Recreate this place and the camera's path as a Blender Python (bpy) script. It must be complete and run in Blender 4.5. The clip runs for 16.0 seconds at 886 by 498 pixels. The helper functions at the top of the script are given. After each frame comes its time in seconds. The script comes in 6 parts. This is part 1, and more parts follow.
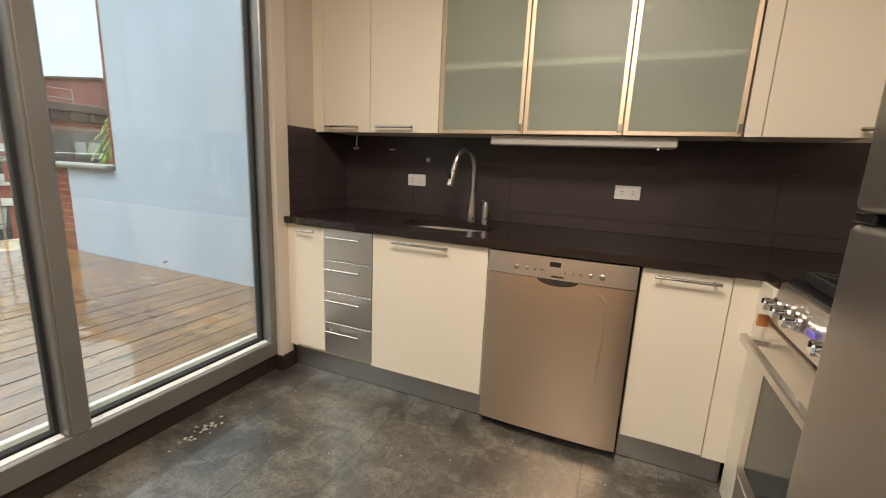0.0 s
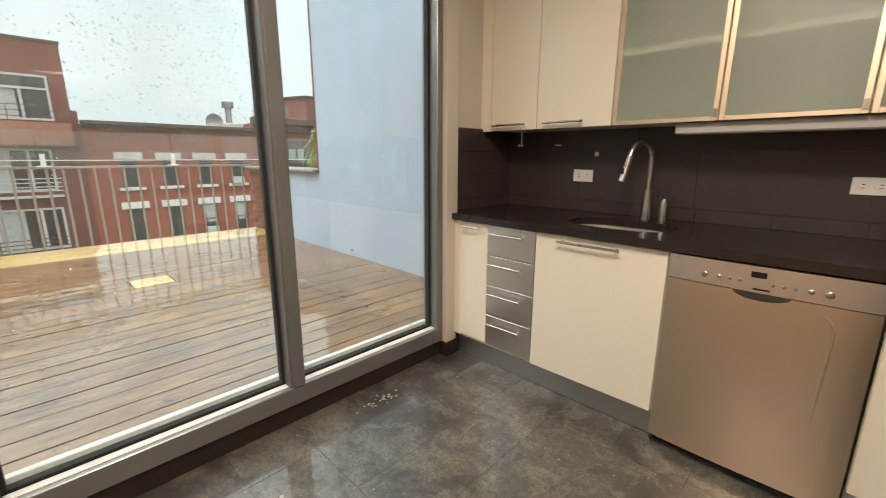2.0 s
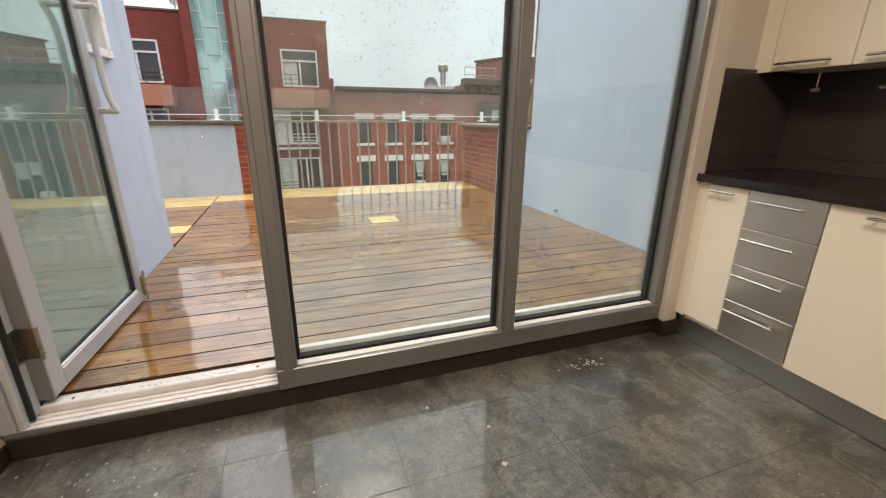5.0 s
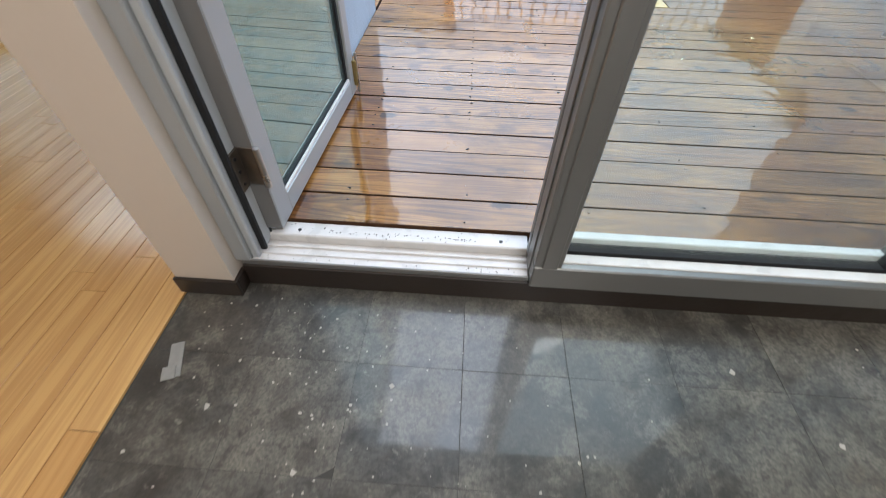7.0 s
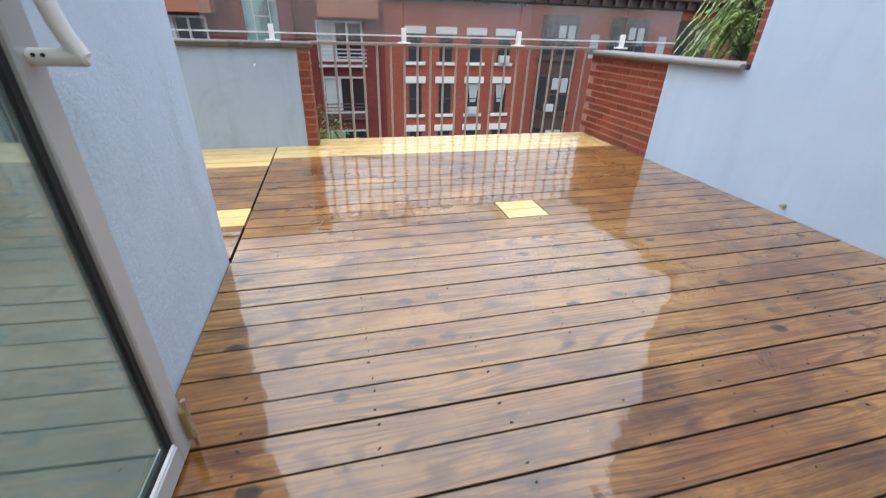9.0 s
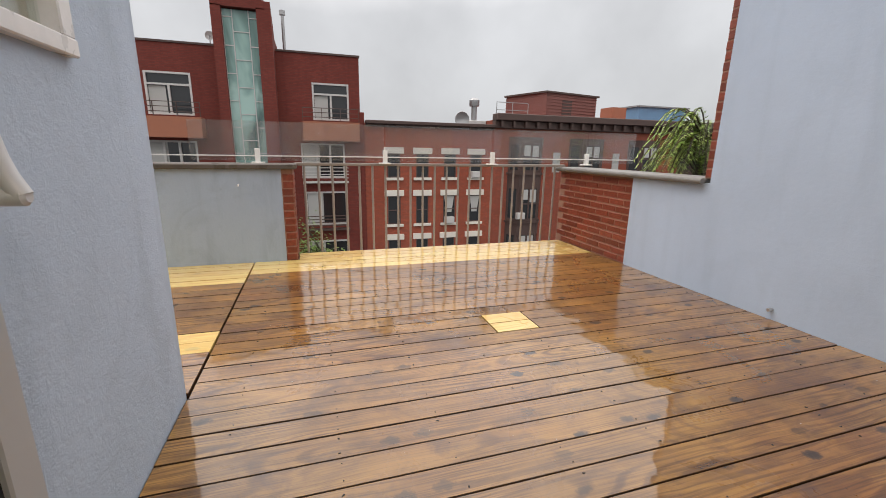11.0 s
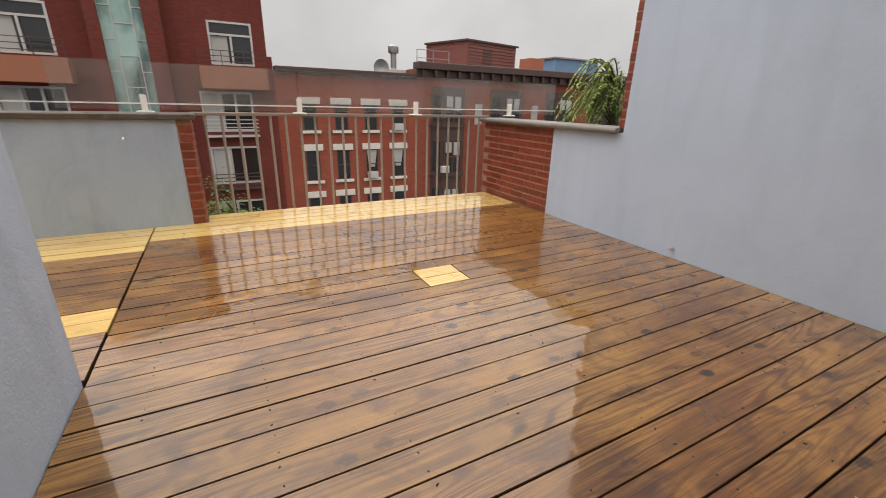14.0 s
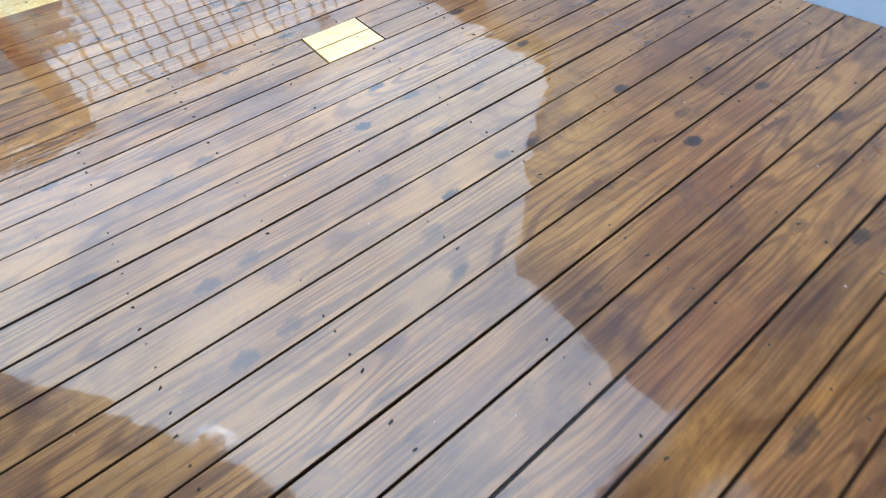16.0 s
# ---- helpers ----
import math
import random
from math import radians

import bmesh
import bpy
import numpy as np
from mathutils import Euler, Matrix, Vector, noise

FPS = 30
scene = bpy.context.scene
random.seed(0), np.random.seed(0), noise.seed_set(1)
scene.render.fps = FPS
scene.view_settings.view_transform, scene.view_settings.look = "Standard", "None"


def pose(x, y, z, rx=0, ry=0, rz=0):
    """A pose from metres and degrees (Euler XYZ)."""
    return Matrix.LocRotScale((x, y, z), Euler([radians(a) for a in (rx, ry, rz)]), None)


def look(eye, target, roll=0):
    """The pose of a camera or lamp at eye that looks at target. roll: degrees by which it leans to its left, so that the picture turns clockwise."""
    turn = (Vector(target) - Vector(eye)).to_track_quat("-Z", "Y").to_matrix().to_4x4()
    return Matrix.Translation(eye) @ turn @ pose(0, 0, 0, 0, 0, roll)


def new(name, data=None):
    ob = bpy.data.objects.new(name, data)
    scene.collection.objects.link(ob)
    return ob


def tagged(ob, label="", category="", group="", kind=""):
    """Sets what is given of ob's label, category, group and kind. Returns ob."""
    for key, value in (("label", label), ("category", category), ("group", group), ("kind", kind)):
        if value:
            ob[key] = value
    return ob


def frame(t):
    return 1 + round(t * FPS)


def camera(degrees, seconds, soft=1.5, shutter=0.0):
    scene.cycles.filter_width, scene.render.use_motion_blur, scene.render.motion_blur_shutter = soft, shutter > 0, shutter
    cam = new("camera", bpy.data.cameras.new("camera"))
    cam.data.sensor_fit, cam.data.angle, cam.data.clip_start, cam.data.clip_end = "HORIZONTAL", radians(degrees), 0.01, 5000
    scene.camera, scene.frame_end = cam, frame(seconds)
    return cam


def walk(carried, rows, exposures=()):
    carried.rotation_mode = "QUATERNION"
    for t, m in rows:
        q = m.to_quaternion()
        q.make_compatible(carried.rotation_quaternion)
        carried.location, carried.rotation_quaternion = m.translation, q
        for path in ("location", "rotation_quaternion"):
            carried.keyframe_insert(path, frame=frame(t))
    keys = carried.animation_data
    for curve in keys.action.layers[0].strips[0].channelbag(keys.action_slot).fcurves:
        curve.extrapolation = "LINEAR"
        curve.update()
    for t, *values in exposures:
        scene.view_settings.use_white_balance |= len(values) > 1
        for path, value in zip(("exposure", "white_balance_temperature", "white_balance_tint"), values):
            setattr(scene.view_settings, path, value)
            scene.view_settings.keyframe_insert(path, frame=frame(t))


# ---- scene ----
# camera and walk
cam = camera(94.2, 16.0, 0.9, shutter=0.3)
PATH = [
    (0, (0.78, 1.093, 1.213), (0.011, 2.897, 0.82), 2.6),
    (0.5, (0.769, 1.08, 1.213), (-0.144, 2.812, 0.808), 2.3),
    (1, (0.76, 1.072, 1.222), (-0.309, 2.708, 0.799), 1.8),
    (1.5, (0.754, 1.064, 1.226), (-0.467, 2.588, 0.793), 1.0),
    (2, (0.735, 1.054, 1.236), (-0.629, 2.448, 0.794), 0.2),
    (2.5, (0.727, 1.042, 1.241), (-0.774, 2.289, 0.805), -0.7),
    (3, (0.736, 1.024, 1.217), (-0.887, 2.122, 0.817), -1.1),
    (3.2, (0.707, 0.992, 1.232), (-0.933, 2.06, 0.822), -1.4),
    (5.3, (0.559, 0.908, 1.159), (-1.236, 1.433, 0.452), 0.6),
    (5.5, (0.492, 0.856, 1.158), (-1.28, 1.315, 0.353), 0.9),
    (6, (0.306, 0.665, 1.09), (-1.327, 0.9, -0.041), 0.2),
    (6.5, (0.1, 0.577, 1.067), (-1.357, 0.572, -0.303), -0.3),
    (7, (-0.19, 0.564, 1.078), (-1.538, 0.496, -0.398), 1.4),
    (7.5, (-0.468, 0.463, 1.083), (-1.783, 0.483, -0.423), 3.8),
    (8, (-0.739, 0.427, 1.114), (-2.147, 0.57, -0.299), 1.2),
    (8.5, (-0.944, 0.478, 1.172), (-2.517, 0.783, -0.024), 1.3),
    (9, (-1.047, 0.543, 1.24), (-2.754, 0.992, 0.298), 1.8),
    (9.5, (-1.115, 0.551, 1.239), (-2.89, 1.141, 0.531), 1.4),
    (10, (-1.143, 0.56, 1.251), (-2.946, 1.224, 0.697), 1.1),
    (10.2, (-1.152, 0.551, 1.258), (-2.965, 1.223, 0.748), 1.2),
    (12.3, (-1.213, 0.536, 1.256), (-3.1, 1.004, 0.789), 1.1),
    (12.5, (-1.208, 0.532, 1.258), (-3.085, 1.031, 0.779), 1.2),
    (13, (-1.211, 0.53, 1.252), (-3.043, 1.139, 0.732), 1.2),
    (13.5, (-1.232, 0.544, 1.244), (-2.994, 1.288, 0.659), 1.1),
    (14, (-1.252, 0.555, 1.237), (-2.914, 1.442, 0.568), 1.5),
    (14.5, (-1.285, 0.555, 1.222), (-2.82, 1.558, 0.423), 2.1),
    (15, (-1.404, 0.6, 1.155), (-2.593, 1.583, -0.118), 4.3),
    (15.5, (-1.54, 0.709, 1.155), (-2.413, 1.561, -0.429), 3.5),
    (16, (-1.651, 0.986, 1.132), (-2.622, 1.621, -0.497), -5.3),
]
EXPOSURES = [(0.0, 0.98, 6550, 12), (3.2, 0.86, 6650, 13), (5.5, 0.76, 6700, 14), (6.2, 0.82, 6000, 10), (7.0, 0.8, 5450, 8), (7.6, 0.8, 5200, 7), (8.2, 0.8, 5250, 7), (9.0, 0.56, 5750, 8), (9.5, 0.38, 6250, 10), (10.2, 0.18, 6800, 13),
             (12.3, 0.09, 7000, 14), (13.5, 0.03, 7250, 15), (14.5, 0.08, 7300, 15), (15.0, 0.3, 6450, 10), (15.4, 0.46, 5650, 7), (16.0, 0.6, 4900, 3)]
walk(cam, [(t, look(eye, target, roll)) for t, eye, target, roll in PATH], EXPOSURES)

# ---- world and light: rain-grey overcast sky, weak wide sun, recessed warm downlights indoors ----
DECK = 0.155
CEIL = 2.62
world = bpy.data.worlds.new("overcast")
scene.world = world
world.use_nodes = True
wn, wl = world.node_tree.nodes, world.node_tree.links
wn.clear()
w_out = wn.new("ShaderNodeOutputWorld")
w_bg = wn.new("ShaderNodeBackground")
w_sky = wn.new("ShaderNodeTexSky")
w_sky.sky_type = "NISHITA"
w_sky.sun_disc = False
w_sky.sun_elevation, w_sky.sun_rotation = radians(48), radians(200)
w_sky.dust_density, w_sky.air_density = 6.0, 1.0
w_co = wn.new("ShaderNodeTexCoord")
w_sep = wn.new("ShaderNodeSeparateXYZ")
w_ramp = wn.new("ShaderNodeValToRGB")
w_ramp.color_ramp.elements[0].position, w_ramp.color_ramp.elements[0].color = 0.0, (5.5, 5.95, 6.35, 1)
w_ramp.color_ramp.elements[1].position, w_ramp.color_ramp.elements[1].color = 1.0, (23.6, 24.0, 24.7, 1)
for spot, tone in ((0.28, (6.5, 7.0, 7.5, 1)), (0.55, (17.6, 18.0, 18.7, 1))):
    w_el = w_ramp.color_ramp.elements.new(spot)
    w_el.color = tone
w_noise = wn.new("ShaderNodeTexNoise")
w_noise.inputs["Scale"].default_value, w_noise.inputs["Detail"].default_value = 2.2, 5.0
w_add = wn.new("ShaderNodeMath")
w_add.operation = "MULTIPLY_ADD"
w_add.inputs[1].default_value, w_add.inputs[2].default_value = 0.2, -0.1
w_sum = wn.new("ShaderNodeMath")
w_mix = wn.new("ShaderNodeMix")
w_mix.data_type, w_mix.inputs["Factor"].default_value = "RGBA", 0.93
wl.new(w_co.outputs["Generated"], w_sep.inputs[0])
wl.new(w_co.outputs["Generated"], w_noise.inputs["Vector"])
wl.new(w_noise.outputs[0], w_add.inputs[0])
wl.new(w_sep.outputs["Z"], w_sum.inputs[0])
wl.new(w_add.outputs[0], w_sum.inputs[1])
wl.new(w_sum.outputs[0], w_ramp.inputs[0])
w_cap = wn.new("ShaderNodeVectorMath")
w_cap.operation = "MINIMUM"
w_cap.inputs[1].default_value = (12.0, 12.0, 12.0)
wl.new(w_sky.outputs[0], w_cap.inputs[0])
wl.new(w_cap.outputs[0], w_mix.inputs["A"])
w_soft = wn.new("ShaderNodeTexNoise")
w_soft.inputs["Scale"].default_value, w_soft.inputs["Detail"].default_value = 3.4, 6.0
w_veil = wn.new("ShaderNodeMapRange")
w_veil.inputs["From Min"].default_value, w_veil.inputs["From Max"].default_value = 0.35, 0.65
w_veil.inputs["To Min"].default_value, w_veil.inputs["To Max"].default_value = 0.88, 1.08
w_cloud = wn.new("ShaderNodeVectorMath")
w_cloud.operation = "SCALE"
wl.new(w_co.outputs["Generated"], w_soft.inputs["Vector"])
wl.new(w_soft.outputs[0], w_veil.inputs["Value"])
wl.new(w_ramp.outputs[0], w_cloud.inputs[0])
wl.new(w_veil.outputs[0], w_cloud.inputs["Scale"])
wl.new(w_cloud.outputs[0], w_mix.inputs["B"])
wl.new(w_mix.outputs["Result"], w_bg.inputs["Color"])
w_bg.inputs["Strength"].default_value = 0.1
wl.new(w_bg.outputs[0], w_out.inputs["Surface"])

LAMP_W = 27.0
sun = new("sun", bpy.data.lights.new("sun", "SUN"))
sun.data.energy, sun.data.angle, sun.data.color = 0.5, radians(25), (1.0, 0.97, 0.93)
sun.matrix_world = look((0, 0, 8), (0.6, 1.0, 6.2))


# ---- building helpers ----
def thing(name, at, label, category, group="", kind=""):
    ob = new(name)
    ob.empty_display_size = 0.1
    ob.matrix_basis = Matrix.Translation(at)
    return tagged(ob, label, category, group, kind)


def finish(name, bm, material, smooth=False):
    bmesh.ops.recalc_face_normals(bm, faces=bm.faces)
    me = bpy.data.meshes.new(name)
    bm.to_mesh(me)
    bm.free()
    me.materials.append(material)
    if smooth:
        for p in me.polygons:
            p.use_smooth = True
        me.set_sharp_from_angle(angle=radians(38))
    return me


def part(name, bm, material, parent=None, label="", smooth=False):
    """One mesh object, given in world metres, under a thing or a part."""
    ob = new(name, finish(name, bm, material, smooth))
    if parent:
        ob.parent = parent
        root = parent
        while root.parent:
            root = root.parent
        if parent is root:
            ob.matrix_parent_inverse = root.matrix_basis.inverted()
        # a sub-part under a part keeps the part's own frame, which is the world's
    return tagged(ob, label)


def solid(name, bm, material, label, category, group="", kind="", smooth=False):
    return tagged(part(name, bm, material, None, "", smooth), label, category, group, kind)


def box(x0, x1, y0, y1, z0, z1, bevel=0.0, bm=None, segs=1):
    own = bmesh.new()
    bmesh.ops.create_cube(own, size=1.0, matrix=Matrix.Translation(((x0 + x1) / 2, (y0 + y1) / 2, (z0 + z1) / 2)) @ Matrix.Diagonal((abs(x1 - x0), abs(y1 - y0), abs(z1 - z0), 1)))
    if bevel:
        bmesh.ops.bevel(own, geom=own.edges[:], offset=bevel, segments=segs, affect="EDGES", profile=0.5)
    return merge(bm, own)


def merge(bm, own):
    if bm is None:
        return own
    me = bpy.data.meshes.new("tmp")
    own.to_mesh(me)
    own.free()
    bm.from_mesh(me)
    bpy.data.meshes.remove(me)
    return bm


def boxes(rows, bevel=0.0):
    bm = bmesh.new()
    for r in rows:
        box(*r, bevel=bevel, bm=bm)
    return bm


def rod(a, b, r, r2=None, n=14, bm=None):
    a, b = Vector(a), Vector(b)
    own = bmesh.new()
    turn = (b - a).to_track_quat("Z", "Y").to_matrix().to_4x4()
    bmesh.ops.create_cone(own, cap_ends=True, segments=n, radius1=r, radius2=r if r2 is None else r2, depth=(b - a).length,
                          matrix=Matrix.Translation((a + b) / 2) @ turn)
    return merge(bm, own)


def tube(points, r, n=12, bm=None, radii=None):
    """A round tube swept along points."""
    own = bmesh.new()
    pts = [Vector(p) for p in points]
    rings = []
    side = None
    for i, p in enumerate(pts):
        d = (pts[min(i + 1, len(pts) - 1)] - pts[max(i - 1, 0)]).normalized()
        if side is None:
            side = d.orthogonal().normalized()
        side = (side - d * side.dot(d)).normalized()
        other = d.cross(side)
        rr = radii[i] if radii else r
        rings.append([own.verts.new(p + (side * math.cos(2 * math.pi * k / n) + other * math.sin(2 * math.pi * k / n)) * rr) for k in range(n)])
    for a, b in zip(rings, rings[1:]):
        for k in range(n):
            own.faces.new((a[k], a[(k + 1) % n], b[(k + 1) % n], b[k]))
    own.faces.new(rings[0][::-1])
    own.faces.new(rings[-1])
    return merge(bm, own)


def lathe(profile, at, n=24, bm=None, axis="z"):
    """A turned shape: profile rows of (radius, height)."""
    own = bmesh.new()
    rings = []
    for r, h in profile:
        rings.append([own.verts.new((r * math.cos(2 * math.pi * k / n), r * math.sin(2 * math.pi * k / n), h)) for k in range(n)])
    for a, b in zip(rings, rings[1:]):
        for k in range(n):
            own.faces.new((a[k], a[(k + 1) % n], b[(k + 1) % n], b[k]))
    own.faces.new(rings[0][::-1])
    own.faces.new(rings[-1])
    if axis == "-x":
        own.transform(pose(0, 0, 0, 0, -90, 0))
    elif axis == "-y":
        own.transform(pose(0, 0, 0, 90, 0, 0))
    own.transform(Matrix.Translation(at))
    return merge(bm, own)


def prism(outline, z0, z1, bevel=0.0, bm=None):
    """A slab from a flat outline of (x, y)."""
    own = bmesh.new()
    low = [own.verts.new((x, y, z0)) for x, y in outline]
    f = own.faces.new(low)
    up = bmesh.ops.extrude_face_region(own, geom=[f])
    bmesh.ops.translate(own, verts=[v for v in up["geom"] if isinstance(v, bmesh.types.BMVert)], vec=(0, 0, z1 - z0))
    if bevel:
        bmesh.ops.bevel(own, geom=own.edges[:], offset=bevel, segments=1, affect="EDGES")
    return merge(bm, own)


# ---- materials ----
class Mat:
    def __init__(self, name, rough=0.5, metal=0.0, color=(0.5, 0.5, 0.5)):
        self.m = bpy.data.materials.new(name)
        self.m.use_nodes = True
        self.n, self.l = self.m.node_tree.nodes, self.m.node_tree.links
        self.b = self.n["Principled BSDF"]
        self.b.inputs["Roughness"].default_value = rough
        self.b.inputs["Metallic"].default_value = metal
        self.b.inputs["Base Color"].default_value = (*color, 1)

    def node(self, kind, **values):
        nd = self.n.new(kind)
        for key, v in values.items():
            nd.inputs[key.replace("_", " ")].default_value = v
        return nd

    def coords(self, scale=(1, 1, 1), shift=None, source="Object"):
        co = self.n.new("ShaderNodeTexCoord")
        mp = self.n.new("ShaderNodeMapping")
        mp.inputs["Scale"].default_value = scale
        self.l.new(co.outputs[source], mp.inputs["Vector"])
        if shift:
            info = self.n.new("ShaderNodeObjectInfo")
            mul = self.n.new("ShaderNodeVectorMath")
            mul.operation = "MULTIPLY"
            mul.inputs[1].default_value = shift
            self.l.new(info.outputs["Random"], mul.inputs[0])
            self.l.new(mul.outputs[0], mp.inputs["Location"])
        return mp.outputs[0]

    def noise(self, vec, scale, detail=4.0, rough=0.55, distort=0.0):
        nd = self.node("ShaderNodeTexNoise", Scale=scale, Detail=detail, Roughness=rough, Distortion=distort)
        self.l.new(vec, nd.inputs["Vector"])
        return nd.outputs[0]

    def ramp(self, fac, stops):
        nd = self.n.new("ShaderNodeValToRGB")
        els = nd.color_ramp.elements
        while len(els) < len(stops):
            els.new(0.5)
        for e, (p, c) in zip(els, stops):
            e.position = p
            e.color = (c, c, c, 1) if isinstance(c, (int, float)) else (*c, 1)
        self.l.new(fac, nd.inputs[0])
        return nd.outputs[0]

    def mix(self, fac, a, b, blend="MIX"):
        nd = self.n.new("ShaderNodeMix")
        nd.data_type, nd.blend_type = "RGBA", blend
        for key, v in (("Factor", fac), ("A", a), ("B", b)):
            slot = [i for i in nd.inputs if i.name == key and i.enabled][0]
            if isinstance(v, (int, float)):
                slot.default_value = v if key == "Factor" else (v, v, v, 1)
            elif isinstance(v, tuple):
                slot.default_value = (*v, 1)
            else:
                self.l.new(v, slot)
        return [o for o in nd.outputs if o.enabled][0]

    def math(self, op, a, b=0.0):
        nd = self.n.new("ShaderNodeMath")
        nd.operation = op
        for i, v in ((0, a), (1, b)):
            if isinstance(v, (int, float)):
                nd.inputs[i].default_value = v
            else:
                self.l.new(v, nd.inputs[i])
        return nd.outputs[0]

    def color(self, out):
        self.l.new(out, self.b.inputs["Base Color"])
        return self

    def rough(self, out):
        self.l.new(out, self.b.inputs["Roughness"])
        return self

    def bump(self, out, strength=0.2, distance=0.01):
        nd = self.node("ShaderNodeBump", Strength=strength, Distance=distance)
        self.l.new(out, nd.inputs["Height"])
        self.l.new(nd.outputs[0], self.b.inputs["Normal"])
        return self

    def random(self):
        return self.n.new("ShaderNodeObjectInfo").outputs["Random"]


def paint(name, c, rough=0.5, vary=0.06, scale=3.0, bump=0.05, fine=60.0):
    """Painted or plastered surface: cloudy tone, fine grain."""
    k = Mat(name, rough)
    v = k.coords()
    big = k.noise(v, scale, 5)
    small = k.noise(v, fine, 3)
    tone = k.mix(big, tuple(x * (1 - vary) for x in c), tuple(min(1, x * (1 + vary)) for x in c))
    k.color(k.mix(k.math("MULTIPLY", small, 0.12), tone, tuple(x * 0.8 for x in c)))
    k.rough(k.ramp(big, [(0.3, max(0, rough - 0.06)), (0.7, min(1, rough + 0.08))]))
    k.bump(small, bump, 0.002)
    return k.m


def stucco(name, c, rough=0.85, relief=0.8, stain=0.22):
    k = Mat(name, rough)
    v = k.coords()
    big = k.noise(v, 0.9, 6, 0.6)
    streak = k.noise(k.coords((3.0, 3.0, 0.35)), 2.0, 5)
    grit = k.noise(v, 130, 5, 0.7)
    lump = k.noise(v, 27, 6, 0.64, 0.5)
    tone = k.mix(k.ramp(big, [(0.32, 0.0), (0.68, 1.0)]), tuple(x * 0.93 for x in c), tuple(x * 1.05 for x in c))
    tone = k.mix(k.ramp(streak, [(0.52, 0.0), (0.78, stain)]), tone, tuple(x * 0.68 for x in c))
    cloud = k.noise(k.coords((1.0, 1.0, 0.7)), 2.6, 7, 0.7, 0.8)
    tone = k.mix(k.ramp(cloud, [(0.5, 0.0), (0.68, stain)]), tone, tuple(x * 0.8 for x in c))
    k.color(k.mix(k.ramp(lump, [(0.28, 0.3 * relief), (0.42, 0.0)]), tone, tuple(x * 0.6 for x in c)))
    k.bump(k.math("ADD", k.math("MULTIPLY", grit, 0.4), lump), relief, 0.012)
    return k.m


